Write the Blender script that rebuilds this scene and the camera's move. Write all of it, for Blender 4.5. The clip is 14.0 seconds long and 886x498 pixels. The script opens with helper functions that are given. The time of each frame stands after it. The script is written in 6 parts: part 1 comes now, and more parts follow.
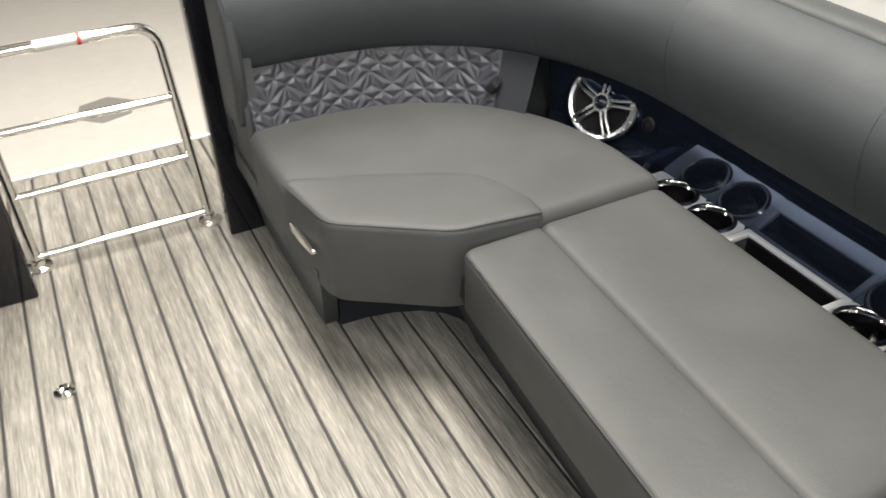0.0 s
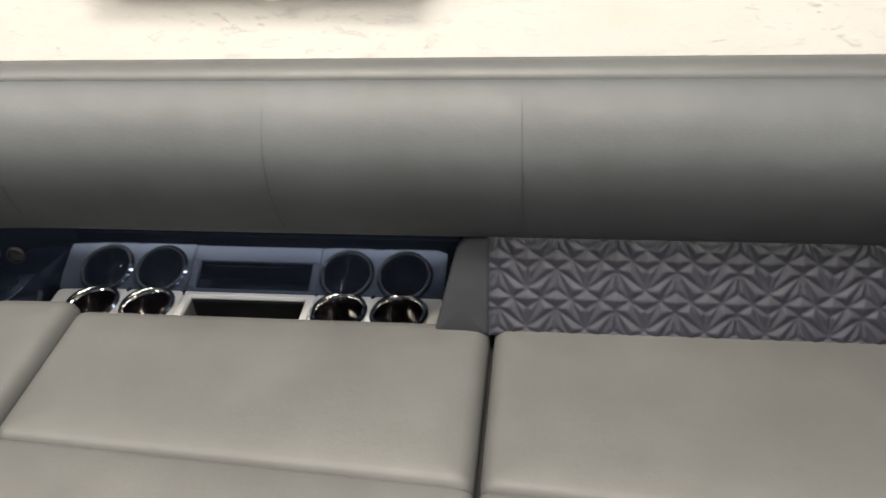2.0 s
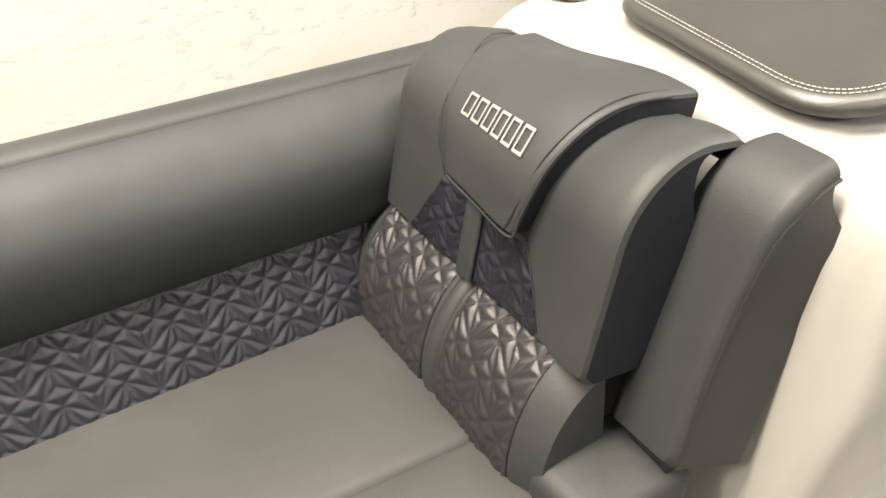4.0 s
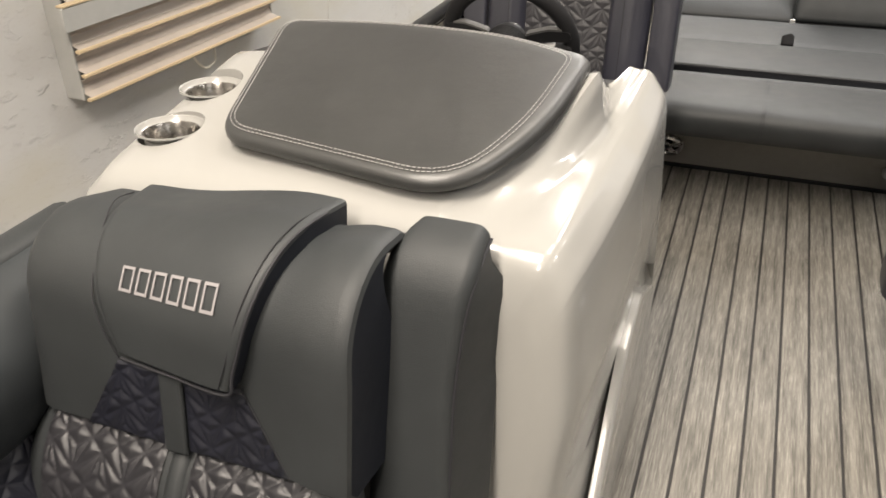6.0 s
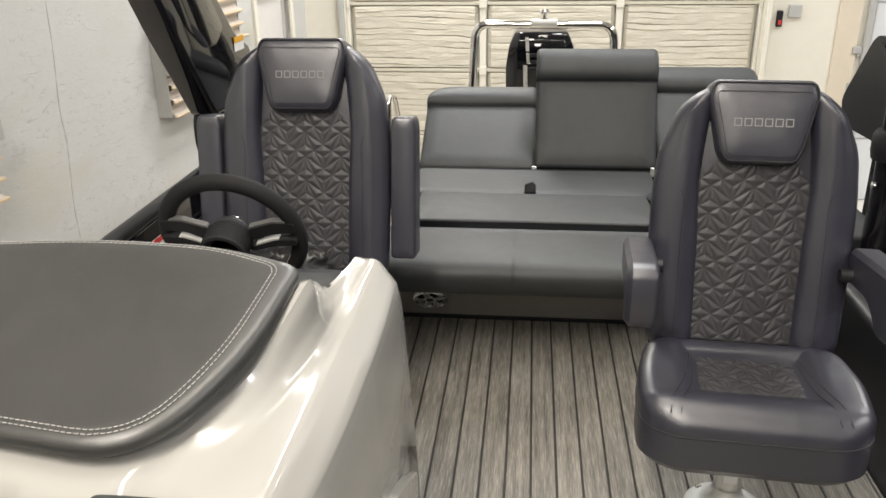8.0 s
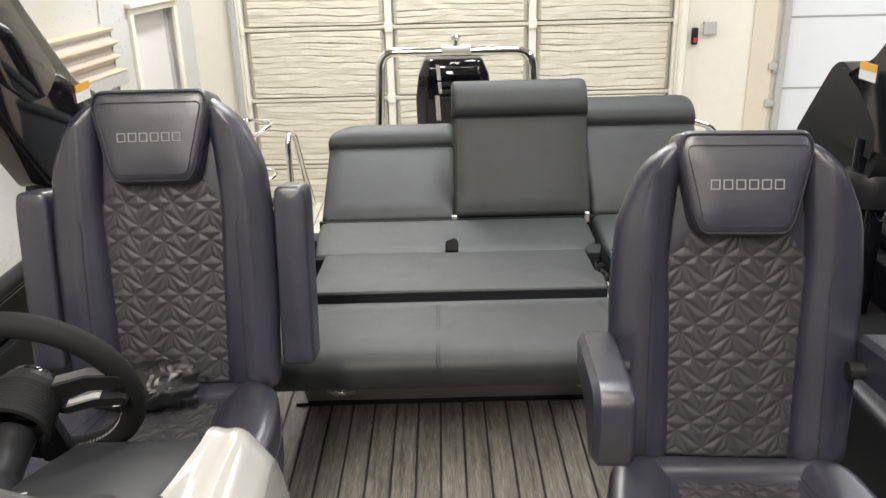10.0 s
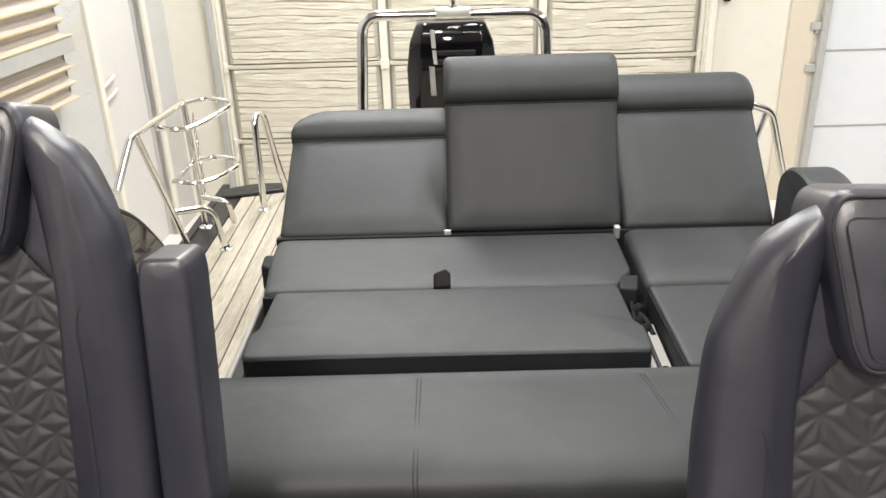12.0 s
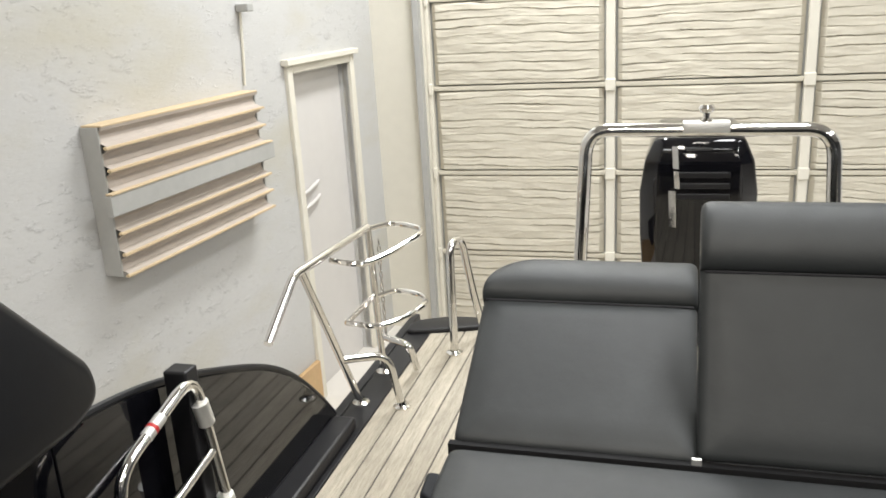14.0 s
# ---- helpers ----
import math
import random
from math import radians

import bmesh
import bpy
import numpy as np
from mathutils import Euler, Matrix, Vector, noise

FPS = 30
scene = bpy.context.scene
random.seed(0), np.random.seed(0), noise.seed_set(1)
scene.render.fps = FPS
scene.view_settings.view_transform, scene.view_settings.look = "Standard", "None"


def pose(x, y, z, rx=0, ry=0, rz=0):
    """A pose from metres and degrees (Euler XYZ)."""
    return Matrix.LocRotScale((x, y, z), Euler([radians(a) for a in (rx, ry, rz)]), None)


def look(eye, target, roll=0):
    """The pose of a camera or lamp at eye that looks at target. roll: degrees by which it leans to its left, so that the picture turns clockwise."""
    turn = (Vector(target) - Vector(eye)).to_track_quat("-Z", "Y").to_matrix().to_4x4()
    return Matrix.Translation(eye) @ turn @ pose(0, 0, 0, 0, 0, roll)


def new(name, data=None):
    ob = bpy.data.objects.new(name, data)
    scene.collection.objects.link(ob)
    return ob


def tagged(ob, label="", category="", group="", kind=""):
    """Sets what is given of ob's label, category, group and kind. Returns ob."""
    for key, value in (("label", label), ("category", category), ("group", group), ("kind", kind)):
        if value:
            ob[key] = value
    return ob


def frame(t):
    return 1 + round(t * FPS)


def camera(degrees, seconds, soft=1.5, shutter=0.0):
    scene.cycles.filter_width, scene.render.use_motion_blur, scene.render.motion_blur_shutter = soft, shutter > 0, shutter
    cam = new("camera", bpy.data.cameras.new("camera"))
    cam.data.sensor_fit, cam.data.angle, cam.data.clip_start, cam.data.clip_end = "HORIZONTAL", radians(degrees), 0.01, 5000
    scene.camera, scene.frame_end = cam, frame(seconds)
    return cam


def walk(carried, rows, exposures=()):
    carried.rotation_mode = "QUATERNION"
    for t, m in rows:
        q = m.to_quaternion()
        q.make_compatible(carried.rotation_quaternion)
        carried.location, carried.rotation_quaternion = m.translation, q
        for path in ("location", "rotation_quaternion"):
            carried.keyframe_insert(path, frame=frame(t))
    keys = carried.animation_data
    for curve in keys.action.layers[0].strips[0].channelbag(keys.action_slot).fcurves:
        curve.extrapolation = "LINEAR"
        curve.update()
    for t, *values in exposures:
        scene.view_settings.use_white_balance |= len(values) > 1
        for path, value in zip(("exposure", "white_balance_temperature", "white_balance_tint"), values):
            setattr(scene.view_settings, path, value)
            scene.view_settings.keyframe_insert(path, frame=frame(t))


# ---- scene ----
cam = camera(57.0, 14.0, shutter=0.15)
PATH = [
    (0, (-0.091, 1.14, 1.326), (-0.81, -0.302, 0.141), -1.3),
    (0.3, (-0.107, 1.081, 1.303), (-1.014, -0.277, 0.149), -1.9),
    (0.5, (-0.136, 1.048, 1.302), (-1.157, -0.232, 0.154), -2.1),
    (0.6, (-0.146, 1.04, 1.29), (-1.226, -0.207, 0.159), -2.3),
    (1, (-0.221, 0.956, 1.311), (-1.51, -0.076, 0.183), -2.9),
    (1.3, (-0.202, 0.902, 1.300), (-1.672, 0.122, 0.183), -2.7),
    (1.5, (-0.181, 0.882, 1.302), (-1.738, 0.273, 0.177), -2.7),
    (2, (-0.119, 0.902, 1.371), (-1.691, 0.639, 0.143), -4.5),
    (2.3, (-0.087, 0.909, 1.391), (-1.653, 0.907, 0.130), -3.3),
    (2.5, (-0.067, 0.925, 1.393), (-1.620, 1.066, 0.133), -2.9),
    (3, (-0.026, 0.936, 1.398), (-1.526, 1.419, 0.154), -0.8),
    (3.5, (-0.019, 0.998, 1.392), (-1.459, 1.683, 0.185), -0.6),
    (3.7, (-0.035, 1.015, 1.393), (-1.447, 1.781, 0.202), -0.2),
    (5.8, (-0.21, 0.945, 1.461), (-0.94, 2.487, 0.418), -1.5),
    (6, (-0.208, 0.931, 1.473), (-0.844, 2.525, 0.446), -1.4),
    (6.5, (-0.19, 0.949, 1.499), (-0.636, 2.643, 0.533), -1.3),
    (7, (-0.178, 0.988, 1.524), (-0.513, 2.747, 0.633), -1.3),
    (7.5, (-0.153, 1.052, 1.54), (-0.409, 2.863, 0.73), -0.8),
    (8, (-0.109, 1.127, 1.545), (-0.311, 2.969, 0.795), -0.8),
    (8.5, (-0.088, 1.216, 1.543), (-0.227, 3.077, 0.824), -0.9),
    (9, (-0.135, 1.364, 1.535), (-0.192, 3.235, 0.83), -0.8),
    (9.2, (-0.164, 1.429, 1.539), (-0.197, 3.301, 0.835), -1.0),
    (11.3, (-0.042, 2.149, 1.488), (-0.026, 3.994, 0.715), -1.7),
    (11.4, (-0.058, 2.195, 1.485), (-0.038, 4.037, 0.706), -1.7),
    (11.5, (-0.063, 2.227, 1.485), (-0.049, 4.068, 0.703), -1.7),
    (12, (-0.067, 2.422, 1.476), (-0.09, 4.25, 0.664), -1.8),
    (12.5, (-0.042, 2.649, 1.462), (-0.122, 4.471, 0.642), -1.9),
    (13, (-0.037, 2.826, 1.449), (-0.199, 4.649, 0.641), -1.9),
    (13.5, (-0.101, 3.045, 1.456), (-0.425, 4.876, 0.719), -2.6),
    (14, (-0.149, 3.237, 1.44), (-0.684, 5.072, 0.853), -3.4),
]
EXPO = [(0, 0.9, 6300, 10), (0.5, 1.08, 6100, 11), (1, 1.22, 6350, 10), (1.5, 1.14, 6650, 11), (2.5, 1.24, 6650, 11), (3.7, 1.34, 7050, 11), (6, 0.46, 6750, 13), (7.5, 0.37, 6600, 12), (9, 0.38, 6400, 10), (11.5, 0.67, 6350, 11), (12.5, 0.53, 6500, 11), (14, 0.3, 6350, 10)]
walk(cam, [(t, look(eye, target, roll)) for t, eye, target, roll in PATH], EXPO)

# ---- light ----
world = bpy.data.worlds.new("hall_world")
scene.world = world
world.use_nodes = True
wbg = world.node_tree.nodes["Background"]
wbg.inputs["Color"].default_value = (1.0, 0.97, 0.92, 1)
wbg.inputs["Strength"].default_value = 0.15

WARM, COOL = (1.0, 0.93, 0.82), (1.0, 1.0, 0.98)
LAMPS = [(-0.3, -2.4, 116, WARM), (-0.8, 0.3, 146, WARM), (0.1, 2.7, 44, WARM), (0.6, 5.7, 64, COOL), (-0.8, 7.8, 118, COOL), (4.2, -2.0, 40, COOL), (4.2, 2.0, 90, COOL), (4.2, 6.5, 105, COOL)]
for lx, ly, lw, lc in LAMPS:
    ld = bpy.data.lights.new("tube_light", "AREA")
    ld.shape, ld.size, ld.size_y, ld.energy = "RECTANGLE", 0.50, 1.8, lw
    ld.color = lc
    lo = new("tube_light", ld)
    lo.matrix_world = pose(lx, ly, 3.72)


# ---- helpers of the scene ----
def part(name, bm, mat, parent=None, label="", smooth=True, m=None):
    if m is not None:
        bm.transform(m)
    bmesh.ops.recalc_face_normals(bm, faces=bm.faces)
    me = bpy.data.meshes.new(name)
    bm.to_mesh(me)
    bm.free()
    if smooth:
        me.polygons.foreach_set("use_smooth", [True] * len(me.polygons))
        me.set_sharp_from_angle(angle=radians(38))
    me.materials.append(mat)
    ob = new(name, me)
    if parent is not None:
        ob.parent = parent
    if label:
        ob["label"] = label
    return ob


def thing(name, label, category, at=(0, 0, 0), rz=0.0, group="", kind=""):
    ob = new(name)
    ob.matrix_world = pose(*at, 0, 0, rz)
    ob.empty_display_size = 0.1
    return tagged(ob, label, category, group, kind)


def bevel(bm, r, seg=2):
    if r > 0:
        bmesh.ops.bevel(bm, geom=list(bm.edges), offset=r, segments=seg, profile=0.5, affect="EDGES", clamp_overlap=True)
    return bm


def box(x0, x1, y0, y1, z0, z1, r=0.0, seg=2):
    bm = bmesh.new()
    bmesh.ops.create_cube(bm, size=1)
    bm.transform(Matrix.LocRotScale(((x0 + x1) / 2, (y0 + y1) / 2, (z0 + z1) / 2), None, (x1 - x0, y1 - y0, z1 - z0)))
    return bevel(bm, r, seg)


def join(*bms):
    out = bmesh.new()
    for b in bms:
        me = bpy.data.meshes.new("tmp")
        b.to_mesh(me)
        b.free()
        out.from_mesh(me)
        bpy.data.meshes.remove(me)
    return out


def loft(rings, cap=True, closed=True):
    """Rings of equal length joined by quads."""
    bm = bmesh.new()
    vs = [[bm.verts.new(p) for p in ring] for ring in rings]
    n = len(rings[0])
    for a, b in zip(vs, vs[1:]):
        for i in range(n if closed else n - 1):
            j = (i + 1) % n
            bm.faces.new((a[i], a[j], b[j], b[i]))
    if cap and closed:
        bm.faces.new(vs[0][::-1])
        bm.faces.new(vs[-1])
    return bm


def smooth_line(pts, n=8, closed=False):
    """Catmull-Rom through points."""
    pts = [Vector(p) for p in pts]
    out, k = [], len(pts)
    for i in range(k if closed else k - 1):
        if closed:
            p0, p1, p2, p3 = (pts[(i + d) % k] for d in (-1, 0, 1, 2))
        else:
            p0, p1, p2, p3 = pts[max(i - 1, 0)], pts[i], pts[i + 1], pts[min(i + 2, k - 1)]
        for s in range(n):
            t = s / n
            out.append(0.5 * ((2 * p1) + (p2 - p0) * t + (2 * p0 - 5 * p1 + 4 * p2 - p3) * t * t + (3 * p1 - p0 - 3 * p2 + p3) * t ** 3))
    if not closed:
        out.append(pts[-1])
    return out


def tube(pts, r, sides=10, closed=False):
    """A round bar along a line of points."""
    pts = [Vector(p) for p in pts]
    rings, k = [], len(pts)
    ref = None
    for i, p in enumerate(pts):
        d = (pts[(i + 1) % k] - pts[i - 1]) if closed else (pts[min(i + 1, k - 1)] - pts[max(i - 1, 0)])
        d.normalize()
        if ref is None:
            ref = d.orthogonal()
        ref = (ref - d * ref.dot(d)).normalized()
        b = d.cross(ref)
        rr = r[i] if isinstance(r, (list, tuple)) else r
        rings.append([p + (ref * math.cos(a) + b * math.sin(a)) * rr for a in (2 * math.pi * j / sides for j in range(sides))])
    if closed:
        rings.append(rings[0])
    bm = loft(rings, cap=not closed)
    if closed:
        bmesh.ops.remove_doubles(bm, verts=bm.verts, dist=1e-6)
    return bm


def bent(pts, rad, n=5):
    """A line with its corners rounded."""
    pts = [Vector(p) for p in pts]
    out = [pts[0]]
    for a, b, c in zip(pts, pts[1:], pts[2:]):
        u, v = (a - b), (c - b)
        q = min(rad, u.length * 0.48, v.length * 0.48)
        s, e = b + u.normalized() * q, b + v.normalized() * q
        out += [(1 - t) ** 2 * s + 2 * t * (1 - t) * b + t * t * e for t in (i / n for i in range(n + 1))]
    return out + [pts[-1]]


def lathe(profile, sides=28):
    """A profile of (radius, z) turned round z."""
    rings = [[(r * math.cos(a), r * math.sin(a), z) for a in (2 * math.pi * j / sides for j in range(sides))] for r, z in profile]
    bm = loft(rings, cap=False)
    bmesh.ops.remove_doubles(bm, verts=bm.verts, dist=1e-6)
    small = [e for e in bm.edges if e.is_boundary and all(math.hypot(v.co.x, v.co.y) < 0.007 for v in e.verts)]
    bmesh.ops.holes_fill(bm, edges=small, sides=0)
    return bm


def round_poly(pts, rad, n=5):
    """A closed outline with its corners rounded; rad may be a list."""
    pts = [Vector((p[0], p[1], 0)) for p in pts]
    out, k = [], len(pts)
    for i in range(k):
        a, b, c = pts[i - 1], pts[i], pts[(i + 1) % k]
        u, v = a - b, c - b
        r = rad[i] if isinstance(rad, (list, tuple)) else rad
        q = min(r, u.length * 0.48, v.length * 0.48)
        if q < 1e-4:
            out.append(b)
            continue
        s, e = b + u.normalized() * q, b + v.normalized() * q
        out += [(1 - t) ** 2 * s + 2 * t * (1 - t) * b + t * t * e for t in (j / n for j in range(n + 1))]
    return [(p.x, p.y) for p in out]


def inset(pts, d):
    """The outline moved inwards by d (outline runs counter-clockwise)."""
    out, k = [], len(pts)
    for i in range(k):
        ax, ay = pts[i - 1]
        bx, by = pts[i]
        cx, cy = pts[(i + 1) % k]
        n1, n2 = Vector((-(by - ay), bx - ax)), Vector((-(cy - by), cx - bx))
        if n1.length < 1e-9 or n2.length < 1e-9:
            n = (n1 + n2).normalized()
            out.append((bx + n.x * d, by + n.y * d))
            continue
        n1.normalize(), n2.normalize()
        n = (n1 + n2).normalized()
        c = max(0.5, n.dot(n1))
        out.append((bx + n.x * d / c, by + n.y * d / c))
    return out


def area(pts):
    return sum(pts[i - 1][0] * pts[i][1] - pts[i][0] * pts[i - 1][1] for i in range(len(pts))) / 2


def shrunk(outline, d):
    """The outline drawn in by d on every side, without crossing itself."""
    xs, ys = [p[0] for p in outline], [p[1] for p in outline]
    cx, cy = (max(xs) + min(xs)) / 2, (max(ys) + min(ys)) / 2
    fx, fy = max(0.02, 1 - 2 * d / (max(xs) - min(xs))), max(0.02, 1 - 2 * d / (max(ys) - min(ys)))
    return [(cx + (x - cx) * fx, cy + (y - cy) * fy) for x, y in outline]


def slab(outline, z0, z1, r=0.02, puff=0.006, under=0.008, seg=4, soft=0.06):
    """A cushion or pad: outline in x and y, rounded top edge, slightly swollen top."""
    if area(outline) < 0:
        outline = outline[::-1]
    rings = []
    if under > 0:
        rings.append([(x, y, z0) for x, y in shrunk(outline, under)])
        rings.append([(x, y, z0 + under) for x, y in outline])
    else:
        rings.append([(x, y, z0) for x, y in outline])
    for s in range(seg + 1):
        a = math.pi / 2 * s / seg
        rings.append([(x, y, z1 - r + r * math.sin(a)) for x, y in shrunk(outline, r * (1 - math.cos(a)))])
    if puff > 0:
        w = min(max(p[0] for p in outline) - min(p[0] for p in outline), max(p[1] for p in outline) - min(p[1] for p in outline))
        d = max(0.002, min(soft, w * 0.46 - r))
        for s in (0.2, 0.45, 0.7, 1.0):
            rings.append([(x, y, z1 + puff * (1 - (1 - s) ** 2)) for x, y in shrunk(outline, r + d * s)])
    return loft(rings)


def rect(x0, x1, y0, y1):
    return [(x0, y0), (x1, y0), (x1, y1), (x0, y1)]


def prism(outline, z0, z1, r=0.0, seg=2):
    """A plain plate of an outline, with bevelled rims."""
    if area(outline) < 0:
        outline = outline[::-1]
    rings = [[(x, y, z0) for x, y in outline]]
    for s in range(seg + 1 if r > 0 else 1):
        a = math.pi / 2 * s / seg if r > 0 else 0
        rings.append([(x, y, z1 - r + r * math.sin(a)) for x, y in (inset(outline, r * (1 - math.cos(a))) if r > 0 else outline)])
    return loft(rings)


def seg_far(px, py, ax, ay, bx, by):
    """How far a point lies from a stretch of a line."""
    dx, dy = bx - ax, by - ay
    t = max(0.0, min(1.0, ((px - ax) * dx + (py - ay) * dy) / (dx * dx + dy * dy)))
    return math.hypot(px - ax - t * dx, py - ay - t * dy)


def star_height(u, v, cell):
    """The pressed star pattern of the quilting: rows of flat diamonds, stars of narrow facets between them."""
    k, h = 0.33, 1.35
    x = (u / cell + 1.0) % 2.0 - 1.0
    y = (-v / cell) % h
    ax = abs(x)
    cx = ax if ax < 0.5 else 1.0 - ax
    e = math.hypot(k, 0.5)
    d = min(cx * k + y * 0.5 - k * 0.5, cx * k + (h - y) * 0.5 - k * 0.5) / e
    if d < 0:
        return 0.40 * (1 - math.exp(d / 0.04)) + 0.75 * min(-d / 0.15, 1.5)
    q = min(d, ax, 1.0 - ax, seg_far(ax, y, 0, k, 0.5, h), seg_far(ax, y, 0, k, 1.0, h - k), seg_far(ax, y, 1.0, h - k, 0.5, 0))
    return 0.40 * (1 - math.exp(-q / 0.04)) + 0.75 * min(q / 0.12, 1.5)


def quilt(place, w, h, cell, depth, step=0.0027, inside=None):
    """A quilted panel. place(u, v, d) gives the point at u, v pushed out by d."""
    nu, nv = max(4, int(w / step)), max(4, int(h / step))
    bm = bmesh.new()
    grid = []
    for j in range(nv + 1):
        row = []
        for i in range(nu + 1):
            u, v = (i / nu - 0.5) * w, j / nv * h
            edge = min(1.0, min(i, nu - i, j, nv - j) / 2.5)
            row.append(bm.verts.new(place(u, v, depth * star_height(u, v, cell) * edge)))
        grid.append(row)
    for j in range(nv):
        for i in range(nu):
            u, v = ((i + 0.5) / nu - 0.5) * w, (j + 0.5) / nv * h
            if inside is None or inside(u, v):
                bm.faces.new((grid[j][i], grid[j][i + 1], grid[j + 1][i + 1], grid[j + 1][i]))
    loose = [v for v in bm.verts if not v.link_faces]
    bmesh.ops.delete(bm, geom=loose, context="VERTS")
    return bm


def word_mark(width, height, parent, mat, m, bend=None):
    """Six plain outlined blocks in a row in place of a name."""
    out = []
    w = width / 6
    for i in range(6):
        x0 = -width / 2 + i * w + w * 0.12
        x1, t = x0 + w * 0.76, height * 0.11
        bm = join(box(x0, x1, 0, t, 0, 0.0015), box(x0, x1, height - t, height, 0, 0.0015),
                  box(x0, x0 + t, t, height - t, 0, 0.0015), box(x1 - t, x1, t, height - t, 0, 0.0015))
        if bend:
            for vt in bm.verts:
                vt.co = bend(vt.co)
        out.append(part("mark", bm, mat, parent, "" if i else "pale embroidered block", smooth=False, m=m))
    return out


# ---- materials ----
def mat_base(name, color, rough=0.5, metal=0.0, spec=0.5, coat=0.0):
    m = bpy.data.materials.new(name)
    m.use_nodes = True
    b = m.node_tree.nodes["Principled BSDF"]
    b.inputs["Base Color"].default_value = (*color, 1)
    b.inputs["Roughness"].default_value = rough
    b.inputs["Metallic"].default_value = metal
    b.inputs["Specular IOR Level"].default_value = spec
    b.inputs["Coat Weight"].default_value = coat
    b.inputs["Coat Roughness"].default_value = 0.04
    return m, m.node_tree, b


def coords(nt, scale=(1, 1, 1), kind="Object"):
    tc, mp = nt.nodes.new("ShaderNodeTexCoord"), nt.nodes.new("ShaderNodeMapping")
    mp.inputs["Scale"].default_value = scale
    nt.links.new(tc.outputs[kind], mp.inputs["Vector"])
    return mp.outputs["Vector"]


def noise_node(nt, vec, scale, detail=4, rough=0.6):
    n = nt.nodes.new("ShaderNodeTexNoise")
    n.inputs["Scale"].default_value, n.inputs["Detail"].default_value, n.inputs["Roughness"].default_value = scale, detail, rough
    nt.links.new(vec, n.inputs["Vector"])
    return n.outputs["Fac"]


def ramp(nt, fac, *stops):
    r = nt.nodes.new("ShaderNodeValToRGB")
    while len(r.color_ramp.elements) < len(stops):
        r.color_ramp.elements.new(0.5)
    for e, (p, c) in zip(r.color_ramp.elements, stops):
        e.position, e.color = p, (*c, 1)
    nt.links.new(fac, r.inputs["Fac"])
    return r.outputs["Color"]


def mix(nt, fac, a, b, blend="MIX"):
    n = nt.nodes.new("ShaderNodeMix")
    n.data_type, n.blend_type = "RGBA", blend
    for sock, val in ((n.inputs[0], fac), (n.inputs[6], a), (n.inputs[7], b)):
        if isinstance(val, (int, float)):
            sock.default_value = val
        elif isinstance(val, tuple):
            sock.default_value = (*val, 1)
        else:
            nt.links.new(val, sock)
    return n.outputs[2]


def bump(nt, b, height, strength, dist):
    n = nt.nodes.new("ShaderNodeBump")
    n.inputs["Strength"].default_value, n.inputs["Distance"].default_value = strength, dist
    nt.links.new(height, n.inputs["Height"])
    nt.links.new(n.outputs["Normal"], b.inputs["Normal"])


def span(nt, fac, lo, hi):
    n = nt.nodes.new("ShaderNodeMapRange")
    n.inputs["To Min"].default_value, n.inputs["To Max"].default_value = lo, hi
    nt.links.new(fac, n.inputs["Value"])
    return n.outputs["Result"]


def vinyl(name, color, rough=0.42, spec=0.5):
    m, nt, b = mat_base(name, color, rough, 0, spec)
    v = coords(nt)
    big = noise_node(nt, v, 5, 3)
    dark = tuple(c * 0.86 for c in color)
    lite = tuple(c * 1.12 for c in color)
    nt.links.new(ramp(nt, big, (0.3, dark), (0.7, lite)), b.inputs["Base Color"])
    nt.links.new(span(nt, noise_node(nt, v, 22, 3), rough - 0.06, rough + 0.08), b.inputs["Roughness"])
    vo = nt.nodes.new("ShaderNodeTexVoronoi")
    vo.inputs["Scale"].default_value = 620
    nt.links.new(v, vo.inputs["Vector"])
    lump = nt.nodes.new("ShaderNodeMath")
    lump.operation = "MULTIPLY_ADD"
    nt.links.new(noise_node(nt, v, 24, 3), lump.inputs[0])
    lump.inputs[1].default_value = 5.0
    nt.links.new(vo.outputs["Distance"], lump.inputs[2])
    bump(nt, b, lump.outputs[0], 0.22, 0.0008)
    return m


VINYL = vinyl("charcoal_vinyl", (0.0300, 0.0333, 0.0350), 0.55, 0.50)
# charcoal vinyl again: bolster cooled for its shaded face, seats lightened for overhead light
BOLV = vinyl("cool_bolster_vinyl", (0.0330, 0.0378, 0.0412), 0.60, 0.45)
SEATV_LIT = vinyl("lit_seat_vinyl", (0.0475, 0.0490, 0.0488), 0.58, 0.42)
PADV = vinyl("pad_vinyl", (0.034, 0.0345, 0.0335), 0.40, 1.0)
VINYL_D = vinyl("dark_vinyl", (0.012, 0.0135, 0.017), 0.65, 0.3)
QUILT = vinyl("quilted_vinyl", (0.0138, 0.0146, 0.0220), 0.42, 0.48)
# lit copy of the quilt: light on the upturned lumbar roll in its colour
QUILT_LIT = vinyl("lit_lumbar_quilt_vinyl", (0.025, 0.0245, 0.028), 0.43, 0.58)
# mesh on the head pad's side; on the back pad it paints in shade
MESHV = vinyl("mesh_and_shade_gusset", (0.010, 0.012, 0.018), 0.65, 0.3)
CHAIRV = vinyl("chair_vinyl", (0.0260, 0.0265, 0.0385), 0.34, 1.0)
CHAIRQ = vinyl("chair_quilt_vinyl", (0.0400, 0.0395, 0.0440), 0.45, 0.5)
THREAD = mat_base("pale_thread", (0.42, 0.41, 0.40), 0.7)[0]
THREAD_M = mat_base("grey_thread", (0.27, 0.265, 0.27), 0.6)[0]
